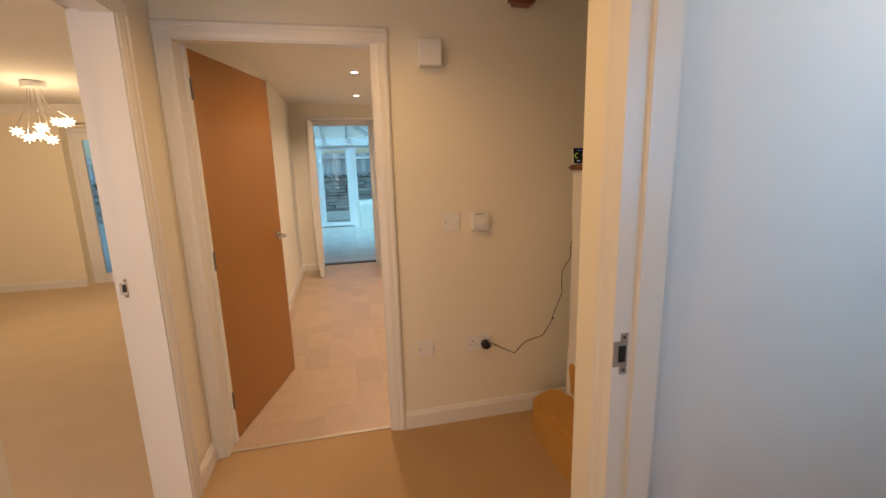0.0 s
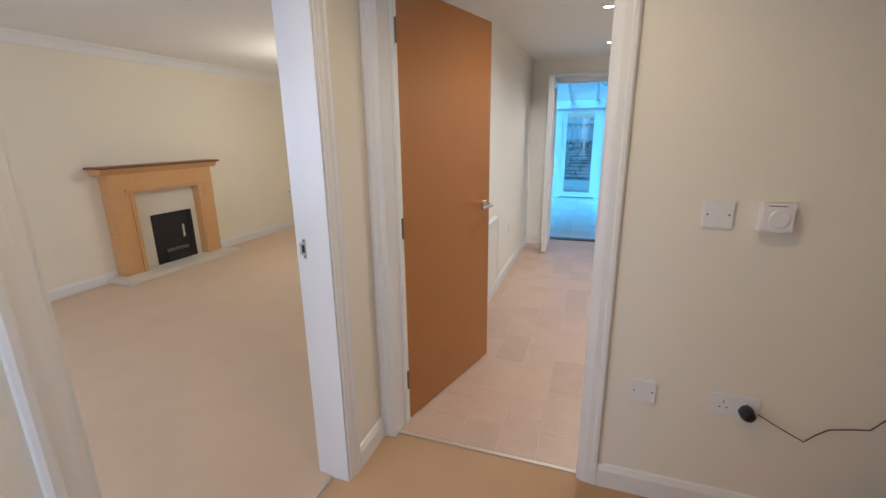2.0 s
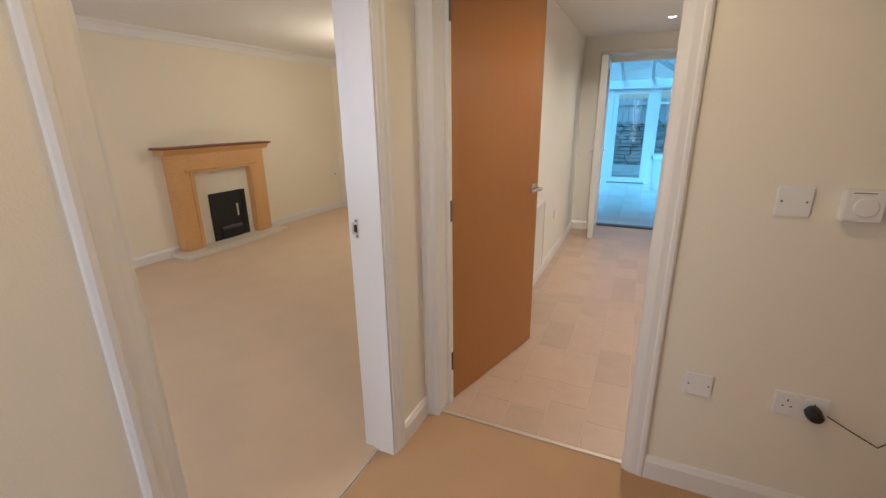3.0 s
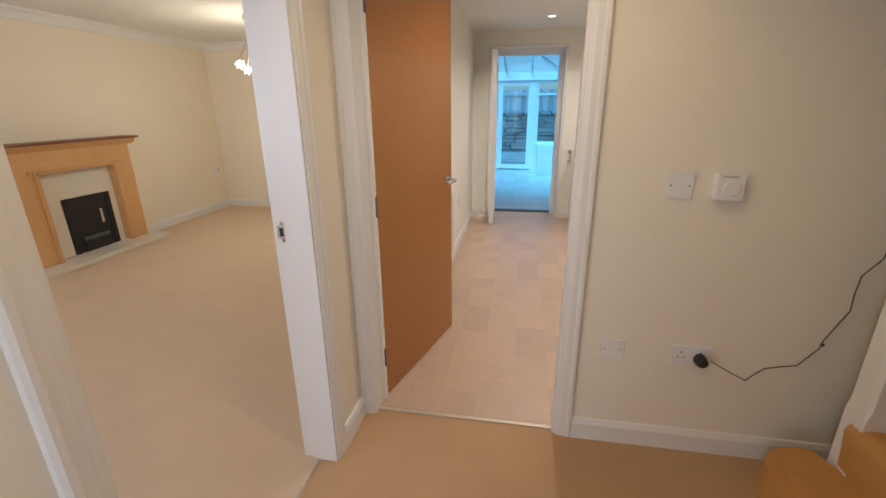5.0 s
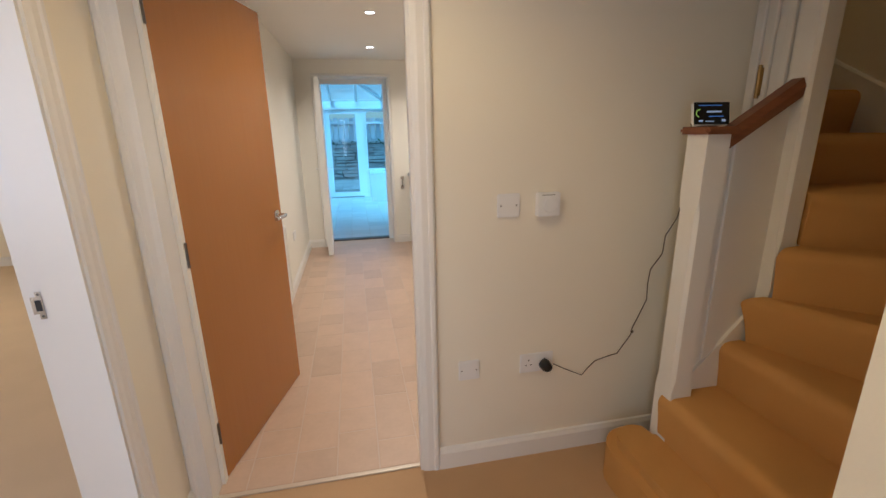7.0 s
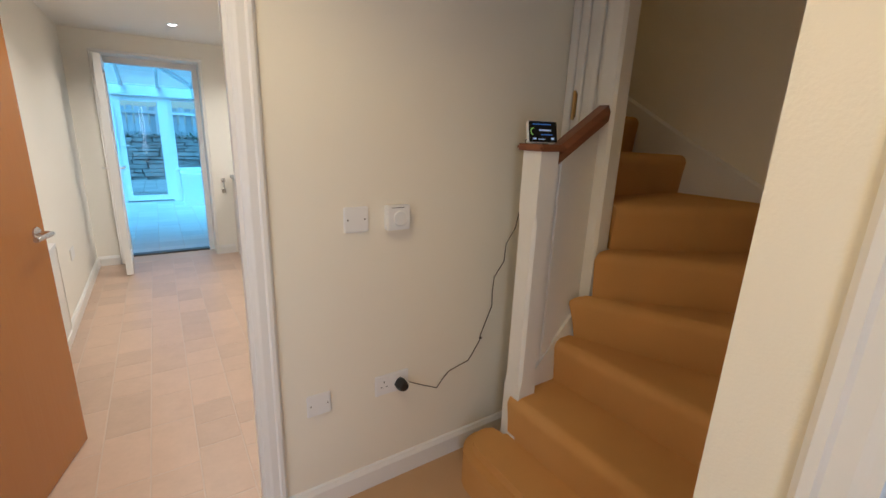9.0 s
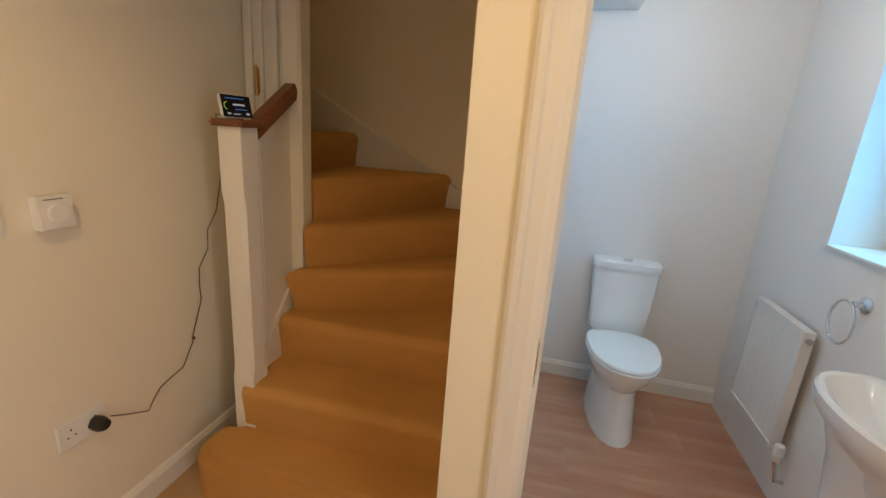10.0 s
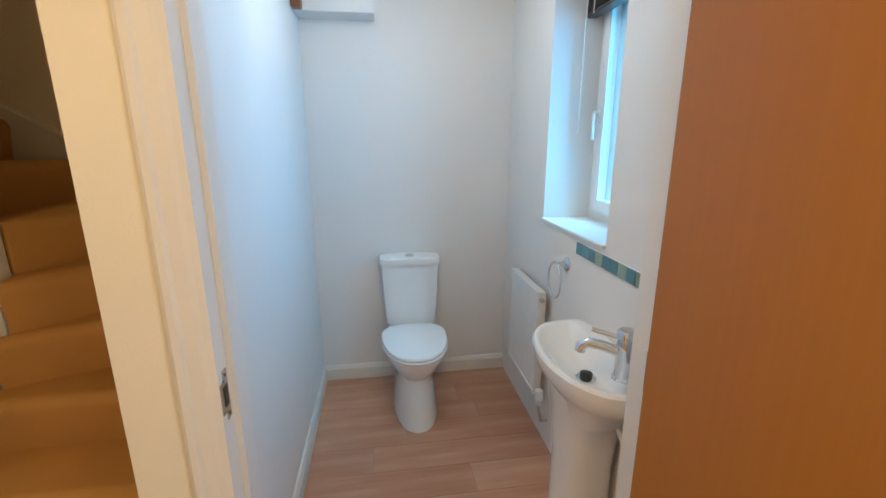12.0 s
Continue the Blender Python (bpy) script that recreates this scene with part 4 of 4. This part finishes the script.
box(bm, 0.51, KY - 0.01, 0.71, 0.55, KY, 0.75)
box(bm, 0.51, KY - 0.01, 0.83, 0.55, KY, 0.87)
solo("wall_hook", bm, CHROME, "small metal pull handle on the kitchen wall", "handle", smooth=True)

# ---- cloakroom ----
TX = 0.205
wc = thing("toilet", "white close-coupled toilet with closed lid", "toilet", at=pose(2.0, TX, 0))


def oval(cx, rx_front, rx_back, ry, z, n=28, square=2.3):
    pts = []
    for k in range(n):
        a = 2 * math.pi * k / n
        c, s = math.cos(a), math.sin(a)
        r = (abs(c) ** square + abs(s) ** square) ** (-1 / square)
        pts.append((cx + r * c * (rx_back if c > 0 else rx_front), r * s * ry, z))
    return pts


bm = bmesh.new()
loft(bm, [oval(0.06, 0.345, 0.22, 0.125, 0.0), oval(0.06, 0.342, 0.22, 0.123, 0.012), oval(0.06, 0.31, 0.22, 0.114, 0.10), oval(0.06, 0.285, 0.22, 0.106, 0.20), oval(0.05, 0.26, 0.22, 0.108, 0.26),
          oval(0.04, 0.315, 0.22, 0.150, 0.33), oval(0.03, 0.335, 0.22, 0.172, 0.385), oval(0.03, 0.335, 0.22, 0.172, 0.40)])
part("pan", bm, CERAMIC, wc, smooth=True)
bm = bmesh.new()
loft(bm, [oval(0.0, 0.312, 0.13, 0.178, 0.402), oval(0.0, 0.315, 0.13, 0.181, 0.412), oval(0.0, 0.31, 0.13, 0.178, 0.418)])
part("seat", bm, CERAMIC, wc, smooth=True)
bm = bmesh.new()
loft(bm, [oval(0.0, 0.308, 0.13, 0.176, 0.421), oval(0.0, 0.312, 0.13, 0.179, 0.428), oval(0.0, 0.306, 0.128, 0.175, 0.437), oval(0.0, 0.24, 0.10, 0.12, 0.442)])
part("lid", bm, CERAMIC, wc, "white plastic closed lid", True)
bm = bmesh.new()
loft(bm, [oval(0.245, 0.075, 0.07, w, z, 28, 5) for w, z in ((0.12, 0.40), (0.148, 0.42), (0.155, 0.50), (0.166, 0.70), (0.17, 0.775))])
part("cistern", bm, CERAMIC, wc, smooth=True)
bm = bmesh.new()
loft(bm, [oval(0.243, 0.085, 0.074, w, z, 28, 5) for w, z in ((0.172, 0.777), (0.178, 0.782), (0.178, 0.802), (0.172, 0.812), (0.12, 0.815))])
part("cistern_lid", bm, CERAMIC, wc, smooth=True)
bm = bmesh.new()
lathe(bm, [(0.0005, 0), (0.026, 0), (0.026, 0.006), (0.022, 0.009), (0.0005, 0.009)], pose(0.235, 0, 0.815), 24)
part("flush_button", bm, POLISHED, wc, "chrome flush button", True)
for hy in (-0.06, 0.06):
    bm = bmesh.new()
    lathe(bm, [(0.0005, 0), (0.013, 0), (0.013, 0.02), (0.0005, 0.022)], pose(0.115, hy, 0.415), 16)
    part("lid_hinge", bm, POLISHED, wc, "chrome lid hinge", True)

# basin on a pedestal, back to the window wall
BX, BY = 1.0, -0.405
basin = thing("wash_basin", "white ceramic pedestal wash basin with chrome mixer tap", "basin", at=pose(BX, BY, 0))


def dee(a, d, z, n=32, back=0.0, dy=0.0):
    """A rounded D: straight along the wall, bowed to the room."""
    pts = []
    for k in range(n):
        t = 2 * math.pi * k / n
        c, s = math.cos(t), math.sin(t)
        if s >= 0:
            pts.append((a * c, dy + d * s ** 0.85, z))
        else:
            r = (abs(c) ** 7 + abs(s) ** 7) ** (-1 / 7)
            pts.append((a * min(1, r * abs(c)) * (1 if c > 0 else -1), dy + back * r * s, z))
    return pts


bm = bmesh.new()
DY = 0.10
loft(bm, [dee(0.12, 0.07, 0.58, back=0.06, dy=0.11), dee(0.165, 0.10, 0.65, back=0.08, dy=0.10), dee(0.225, 0.14, 0.70, back=DY, dy=DY), dee(0.255, 0.165, 0.735, back=DY, dy=DY), dee(0.264, 0.174, 0.765, back=DY, dy=DY), dee(0.265, 0.175, 0.787, back=DY, dy=DY),
          dee(0.259, 0.169, 0.795, back=DY, dy=DY), dee(0.25, 0.16, 0.796, back=0.06, dy=DY), dee(0.24, 0.15, 0.79, back=0.05, dy=DY), dee(0.205, 0.128, 0.762, back=0.035, dy=DY), dee(0.15, 0.095, 0.732, back=0.025, dy=DY + 0.005), dee(0.08, 0.05, 0.718, back=0.015, dy=DY + 0.02), dee(0.03, 0.02, 0.715, back=0.01, dy=DY + 0.03)])
part("bowl", bm, CERAMIC, basin, smooth=True)
bm = bmesh.new()
loft(bm, [dee(w, d, z, back=0.07, dy=0.09) for w, d, z in ((0.135, 0.105, 0.0), (0.13, 0.10, 0.03), (0.115, 0.09, 0.15), (0.115, 0.09, 0.40), (0.145, 0.11, 0.60), (0.185, 0.135, 0.70))])
part("pedestal", bm, CERAMIC, basin, smooth=True, m=pose(0.045, 0, 0))
bm = bmesh.new()
lathe(bm, [(0.0005, 0), (0.03, 0), (0.032, 0.004), (0.024, 0.006), (0.0005, 0.004)], pose(-0.03, 0.13, 0.718), 24)
waste = part("waste", bm, POLISHED, basin, "chrome waste with dark plug", True)
bm = bmesh.new()
lathe(bm, [(0.0005, 0.006), (0.02, 0.006), (0.02, 0.02), (0.012, 0.024), (0.0005, 0.024)], pose(-0.03, 0.13, 0.718), 20)
part("plug_stopper", bm, BLACK, waste, "dark plug", True)
tap = thing("basin_tap", "chrome single-lever mixer tap on the basin", "tap", at=pose(BX - 0.165, BY + 0.088, 0.793, 0, 0, 16) @ Matrix.Scale(1.14, 4))
bm = bmesh.new()
lathe(bm, [(0.0005, 0), (0.029, 0), (0.029, 0.004), (0.024, 0.008), (0.023, 0.085), (0.0245, 0.088), (0.0245, 0.128), (0.02, 0.134), (0.0005, 0.134)], None, 28)
part("tap_body", bm, POLISHED, tap, smooth=True)
bm = bmesh.new()
tube(bm, [(0.01, 0.012, 0.072), (0.04, 0.04, 0.083), (0.066, 0.063, 0.084), (0.077, 0.074, 0.074), (0.079, 0.076, 0.058)], 0.0135, 14)
part("spout", bm, POLISHED, tap, smooth=True)
bm = bmesh.new()
tube(bm, [(0.015, 0.015, 0.112), (0.04, 0.038, 0.117), (0.062, 0.058, 0.121)], 0.006, 10)
part("tap_lever", bm, POLISHED, tap, smooth=True)
bm = bmesh.new()
tube(bm, [(BX - 0.10, BY + 0.06, 0.62), (BX - 0.16, BY + 0.06, 0.57), (BX - 0.2, BY + 0.03, 0.45), (BX - 0.2, BY + 0.02, 0.002)], 0.011, 10)
tube(bm, [(BX - 0.10, BY + 0.04, 0.63), (BX - 0.23, BY + 0.03, 0.54), (BX - 0.235, BY + 0.02, 0.002)], 0.008, 10)
solo("basin_pipework", bm, PLASTIC, "white waste and supply pipes behind the pedestal", "pipes", smooth=True)

radiator("cloakroom_radiator", "white panel radiator with thermostatic valve on the wall", pose(1.99, -0.405, 0, 0, 0, 180) @ Matrix.Diagonal((-1, 1, 1, 1)) @ pose(-0.41, 0, 0), 0.40, 0.27, 0.79)

rg = thing("towel_ring", "chrome towel ring on a round wall mount", "towel ring", at=pose(1.44, -0.405, 0.965))
bm = bmesh.new()
lathe(bm, [(0.0005, 0), (0.03, 0), (0.03, 0.006), (0.022, 0.012), (0.012, 0.016), (0.011, 0.04), (0.0005, 0.042)], pose(0, 0, 0, -90, 0, 0), 24)
part("wall_mount", bm, POLISHED, rg, smooth=True)
bm = bmesh.new()
tube(bm, [(0.02 + 0.07 * math.sin(a) * 0.9, 0.045, -0.075 + 0.078 * math.cos(a)) for a in [2 * math.pi * k / 36 for k in range(37)]], 0.0045, 10)
part("ring", bm, POLISHED, rg, smooth=True)

splash = thing("splashback_tiles", "row of small blue and green glass tiles above the basin", "tiles", at=pose(1.36, -0.405, 1.03))
TBLUE = mat("blue_glass_tile", (0.10, 0.24, 0.30), 0.12, vary=0.15, scale=30, bump=0.02, alpha_rand=0.6)
TGREEN = mat("green_glass_tile", (0.26, 0.36, 0.28), 0.12, vary=0.15, scale=30, bump=0.02, alpha_rand=0.6)
bm = bmesh.new()
box(bm, -0.46, 0, 0, 0, 0.004, 0.05)
part("grout", bm, PLASTIC, splash)
for k in range(9):
    bm = bmesh.new()
    x = -0.003 - 0.0508 * k
    box(bm, x - 0.0475, 0.003, 0.0015, x, 0.0075, 0.0485)
    soften(bm, 0.0012, 1)
    part("tile", bm, TGREEN if k in (3, 6, 8) else TBLUE, splash)

win = thing("window_3", "white cloakroom window with frosted glass in a deep reveal", "window", kind="structure", at=pose(0, 0, 0))
frame_of(win, "window_frame", 1.15, 1.10, 1.735, 2.12, -0.70, -0.63, 0.055)
sash = frame_of(win, "sash", 1.205, 1.155, 1.68, 2.065, -0.69, -0.612, 0.05)
pane(win, 1.255, 1.205, 1.63, 2.015, -0.655, FROSTED)
bm = bmesh.new()
box(bm, 1.653, -0.612, 1.54, 1.672, -0.60, 1.60)
tube(bm, [(1.662, -0.60, 1.585), (1.662, -0.582, 1.585), (1.657, -0.578, 1.57), (1.648, -0.576, 1.47)], 0.007, 10)
part("window_handle", bm, PLASTIC, win, "white casement handle", True)
boxes("window_board", GLOSS, (1.15, -0.63, 1.10, 1.735, -0.39, 1.112), parent=win, edge=0.003)
bl = thing("venetian_blind", "dark venetian blind drawn up at the window head", "blind", at=pose(1.44, -0.565, 2.115))
DARK = mat("dark_blind_slat", (0.05, 0.035, 0.03), 0.35, vary=0.2, bump=0.02)
for k in range(9):
    bm = bmesh.new()
    box(bm, -0.285, -0.025, -0.05 - 0.0085 * k, 0.285, 0.025, -0.0465 - 0.0085 * k)
    part("slat", bm, DARK, bl)
for nm, d in (("head_rail", (-0.285, -0.028, -0.045, 0.285, 0.028, -0.002)), ("bottom_rail", (-0.285, -0.026, -0.138, 0.285, 0.026, -0.124))):
    bm = bmesh.new()
    box(bm, *d)
    soften(bm, 0.002, 1)
    part(nm, bm, DARK, bl)
bm = bmesh.new()
tube(bm, [(0.262, 0.03, -0.05), (0.262, 0.032, -0.62)], 0.004, 8)
part("tilt_wand", bm, PLASTIC, bl, "white tilt wand", True)
bm = bmesh.new()
tube(bm, [(0.20, 0.03, -0.01), (0.20, 0.03, -0.14)], 0.002, 6)
part("cord", bm, PLASTIC, bl, "white cord", True)

boxes("pipe_boxing", WC_PLASTER, (2.16, 0.36, 2.08, 2.318, 0.746, 2.246), edge=0.002, label="white painted boxed-in meter high on the wall", category="boxing")
boxes("meter_side", RAIL, (2.10, 0.70, 2.08, 2.158, 0.746, 2.246), edge=0.003, label="brown timber batten beside the white boxing", category="batten")

# ---- conservatory ----
CY, CX = 10.35, 0.62
PAVE = mat("pale_floor_tile", (0.58, 0.56, 0.52), 0.35, vary=0.12, scale=5, bump=0.08, grain=40, alpha_rand=0.7)
boxes("floor_conservatory", KFLOOR, (-2.6, Y_OUT, -0.12, CX + 0.1, CY + 0.1, -0.004), kind="structure", label="pale tiled conservatory floor", category="floor")
WHITEWALL = mat("pale_blockwork_paint", (0.76, 0.75, 0.70), 0.7, vary=0.05)
boxes("wall_conservatory", WHITEWALL, (-2.7, Y_OUT, -0.1, -2.6, CY, 0.57), (CX, Y_OUT, -0.1, CX + 0.1, CY, 0.57), (-2.7, CY, -0.1, -0.69, CY + 0.1, 0.57), (0.2, CY, -0.1, CX + 0.1, CY + 0.1, 0.57),
      kind="structure", label="pale painted dwarf wall of the conservatory", category="wall")
boxes("conservatory_plinth", WHITEWALL, (0.26, 9.62, -0.004, CX - 0.002, CY - 0.002, 0.585), edge=0.01, label="white painted boxed-in plinth beside the conservatory door", category="plinth")
boxes("wall_house_rear", WHITEWALL, (-9, Y_OUT, CEIL, 2.6, Y_OUT + 0.03, 2.9), kind="structure", label="pale rear wall of the house", category="wall")
cf = thing("window_4", "white glazed conservatory frame with door", "conservatory frame", kind="structure", at=pose(0, 0, 0))
glazed_leaf(cf, -0.61, 0.128, CY + 0.02, 1.905, 0.085, handle=-1)
for x0, x1 in ((-0.69, -0.61), (0.128, 0.2)):
    boxes("post", UPVC, (x0, CY, 0, x1, CY + 0.09, 1.905), parent=cf)
for x0, x1 in ((0.2, CX + 0.1), (-1.6, -0.69), (-2.6, -1.6)):
    f = frame_of(cf, "window_frame", x0, 0.57, x1, 1.905, CY + 0.01, CY + 0.08, 0.06)
    pane(f, x0 + 0.06, 0.63, x1 - 0.06, 1.845, CY + 0.045)
    boxes("transom", UPVC, (x0 + 0.06, CY + 0.01, 1.60, x1 - 0.06, CY + 0.08, 1.64), parent=f)
boxes("window_sill", UPVC, (0.2, CY - 0.06, 0.585, CX, CY + 0.009, 0.61), parent=cf)
boxes("eaves_beam", UPVC, (-2.7, CY - 0.03, 1.905, CX + 0.12, CY + 0.12, 2.07), parent=cf)
bay = (CY - Y_OUT) / 5
for xs in (-2.66, CX + 0.02):
    for k in range(5):
        y0 = Y_OUT + k * bay
        bm = bmesh.new()
        for d in ((xs, y0, 0.57, xs + 0.06, y0 + 0.06, 1.905), (xs, y0 + 0.06, 0.57, xs + 0.06, y0 + bay, 0.63), (xs, y0 + 0.06, 1.845, xs + 0.06, y0 + bay, 1.905)):
            box(bm, *d)
        f = part("side_frame", bm, UPVC, cf)
        bm = bmesh.new()
        box(bm, xs + 0.027, y0 + 0.06, 0.63, xs + 0.033, y0 + bay, 1.845)
        part("pane", bm, GLASS, f).visible_shadow = False
    boxes("eaves_beam", UPVC, (xs - 0.04, Y_OUT, 1.905, xs + 0.1, CY - 0.03, 2.07), parent=cf)
roof = thing("conservatory_roof", "white glazing bars and glass panels of the conservatory roof", "roof", kind="structure", at=pose(0, 0, 0))
for k in range(7):
    x = -2.58 + k * 0.53
    bm = bmesh.new()
    sweep(bm, [(-0.025, 0), (0.025, 0), (0.025, 0.05), (-0.025, 0.05)], (x, CY, 2.05), (x, Y_OUT + 0.04, 2.84), (1, 0, 0), (0, 0, 1))
    part("glazing_bar", bm, UPVC, roof)
    if k < 6:
        bm = bmesh.new()
        sweep(bm, [(0, 0), (0.48, 0), (0.48, 0.006), (0, 0.006)], (x + 0.025, CY, 2.08), (x + 0.025, Y_OUT + 0.04, 2.87), (1, 0, 0), (0, 0, 1))
        part("pane", bm, GLASS, roof).visible_shadow = False
bm = bmesh.new()
sweep(bm, [(-0.035, 0), (0.035, 0), (0.035, 0.06), (-0.035, 0.06)], (CX + 0.05, CY, 2.05), (-0.35, 8.3, 2.50), (1, 0, 0), (0, 0, 1))
part("hip_bar", bm, UPVC, roof)

# ---- garden ----
GRASSY = mat("garden_paving", (0.36, 0.34, 0.31), 0.8, vary=0.25, scale=3, bump=0.4, grain=60)
boxes("ground", GRASSY, (-400, 6.361, -0.5, 400, 800, -0.06), (-400, -400, -0.5, 400, -0.76, -0.06), (-400, -0.76, -0.5, -4.86, 6.361, -0.06), (2.61, -0.76, -0.5, 400, 6.361, -0.06), kind="structure", label="grey garden paving reaching to the horizon", category="ground")
SLAB = mat("pale_stone_slab", (0.46, 0.44, 0.40), 0.75, vary=0.2, scale=4, bump=0.3, grain=60, alpha_rand=0.5)
ROCK = mat("grey_brown_fieldstone", (0.36, 0.34, 0.31), 0.85, vary=0.5, scale=4, bump=0.8, grain=30)
WEATHER = wood("weathered_fence", (0.40, 0.40, 0.40), (0.58, 0.58, 0.57), 0.8, "Z", 40, 0.05, 0.5)
LEAF = mat("hedge_leaf", (0.06, 0.10, 0.04), 0.6, vary=0.4, scale=8)
wall = thing("garden_wall", "dry-stone garden wall of rough grey-brown stones", "stone wall", at=pose(0, 14.6, -0.06))
boxes("wall_core", ROCK, (-12, 0.1, 0, 6, 0.35, 1.14), parent=wall)
rw = random.Random(11)
bm = bmesh.new()
pick = []
z = 0.0
while z < 1.14:
    h = rw.uniform(0.07, 0.14)
    x = -12.0
    while x < 6:
        w = rw.uniform(0.16, 0.5)
        near = -1.6 < x < 2.2
        tgt = bmesh.new() if near else bm
        d = rw.uniform(0.0, 0.07)
        vs = box(tgt, x + 0.012, 0.03 - d, z + 0.01, x + w - 0.012, 0.2, min(z + h - 0.008, 1.19))
        for v in vs:
            v.co.x += rw.uniform(-0.02, 0.02)
            v.co.z += rw.uniform(-0.012, 0.012)
            v.co.y += rw.uniform(-0.015, 0.015)
        if near:
            part("stone", tgt, ROCK, wall)
        x += w
    z += h
far_st = part("far_stones", bm, ROCK, wall)
tagged(far_st, kind="stuff")
fence = thing("garden_fence", "weathered grey timber fence standing above the stone wall", "fence", at=pose(0, 14.9, 1.04))
board = None
for k in range(110):
    x = -12 + k * 0.165
    if board is None:
        bm = bmesh.new()
        box(bm, 0, 0, 0, 0.135, 0.02, 0.82)
        soften(bm, 0.003, 1)
        board = part("board", bm, WEATHER, fence, m=pose(x, 0, 0))
    else:
        ob = new("board", board.data)
        ob.parent, ob.matrix_basis = fence, pose(x, rw.uniform(0, 0.008), rw.uniform(-0.01, 0.015))
for zr in (0.10, 0.64):
    boxes("rail", WEATHER, (-12, -0.04, zr, 6, -0.002, zr + 0.08), parent=fence)
for k in range(10):
    boxes("post", WEATHER, (-12 + 2 * k, -0.09, -1.1, -11.9 + 2 * k, -0.041, 0.84), parent=fence)
bm = bmesh.new()
rl = random.Random(7)
for k in range(900):
    x, zz = rl.uniform(-12, 6), 1.04 + rl.betavariate(1.3, 4) * 0.28
    c = Vector((x, 14.6 + rl.uniform(-0.05, 0.2), zz))
    s, a = rl.uniform(0.03, 0.07), Euler((rl.uniform(0, 6), rl.uniform(0, 6), rl.uniform(0, 6))).to_matrix()
    bm.faces.new([bm.verts.new(c + a @ Vector(p)) for p in ((0, -s, 0), (s * 0.5, 0, 0.004), (0, s, 0), (-s * 0.5, 0, 0.004))])
solo("ivy", bm, LEAF, "low green ivy along the top of the stone wall", "ivy", "stuff")
slab = None
for i in range(12):
    for j in range(6):
        m = pose(-2.4 + i * 0.5 + 0.25 * (j % 2), 12.1 + j * 0.42, -0.06)
        if slab is None:
            terrace = thing("terrace", "pale stone slab terrace outside the conservatory", "terrace", kind="structure", at=pose(0, 0, 0))
            bm = bmesh.new()
            box(bm, 0.006, 0.006, 0, 0.494, 0.414, 0.03)
            soften(bm, 0.005, 1)
            slab = part("slab", bm, SLAB, terrace, m=m)
        else:
            ob = new("slab", slab.data)
            ob.parent, ob.matrix_basis = terrace, m

# ---- floor pieces ----
kfloor = bpy.data.objects["floor_kitchen"]
tiles = {}


def tile_piece(parent, cache, w, l, mtl, x, y, top, name="tile"):
    key = (round(w, 3), round(l, 3))
    if key not in cache:
        bm = bmesh.new()
        g = 0.0022
        box(bm, g, g, -0.006, w - g, l - g, 0)
        soften(bm, 0.0015, 1, lambda e: all(v.co.z > -0.001 for v in e.verts))
        cache[key] = mesh_from(name, bm, mtl)
    ob = new(name, cache[key])
    ob.parent, ob.matrix_basis = parent, Matrix.Translation((x, y, top))


rt = random.Random(21)
COL = 0.183
for c in range(7):
    x = -0.778 + COL * c
    y = 2.043
    while y < KY - 0.01:
        l = min(rt.choice((0.183, 0.183, 0.275, 0.366)), KY - y)
        if l > 0.03:
            tile_piece(kfloor, tiles, COL, l, TILE, x, y, 0.003)
        y += l
bm = bmesh.new()
for c in range(7, 18):
    x = -0.778 + COL * c
    y = 2.15
    while y < KY - 0.08:
        l = rt.choice((0.183, 0.275, 0.366))
        box(bm, x + 0.002, y + 0.002, -0.003, x + COL - 0.002, min(y + l, KY - 0.01) - 0.002, 0.003)
        y += l
tagged(part("far_tiles", bm, TILE, kfloor), kind="stuff")
cfloor, ctiles = bpy.data.objects["floor_conservatory"], {}
for i in range(12):
    for j in range(15):
        tile_piece(cfloor, ctiles, 0.26, 0.265, PAVE, -2.5 + i * 0.26, Y_OUT + 0.005 + j * 0.265, 0.0)
PLANK = wood("oak_effect_plank", (0.46, 0.22, 0.125), (0.70, 0.44, 0.30), 0.36, "Y", 16, 0.09, 0.2)
wfloor = bpy.data.objects["floor_wc"]
for i in range(10):
    x = 0.622 + 0.17 * i
    cut = (-0.405, -0.405 + rt.uniform(0.25, 0.9), 0.746)
    w = min(0.17, 2.318 - x)
    for a, b in zip(cut, cut[1:]):
        bm = bmesh.new()
        box(bm, 0.0008, 0.0008, -0.004, w - 0.0008, b - a - 0.0008, 0.0)
        ob = part("plank", bm, PLANK, wfloor, m=Matrix.Translation((x, a, 0.006)))
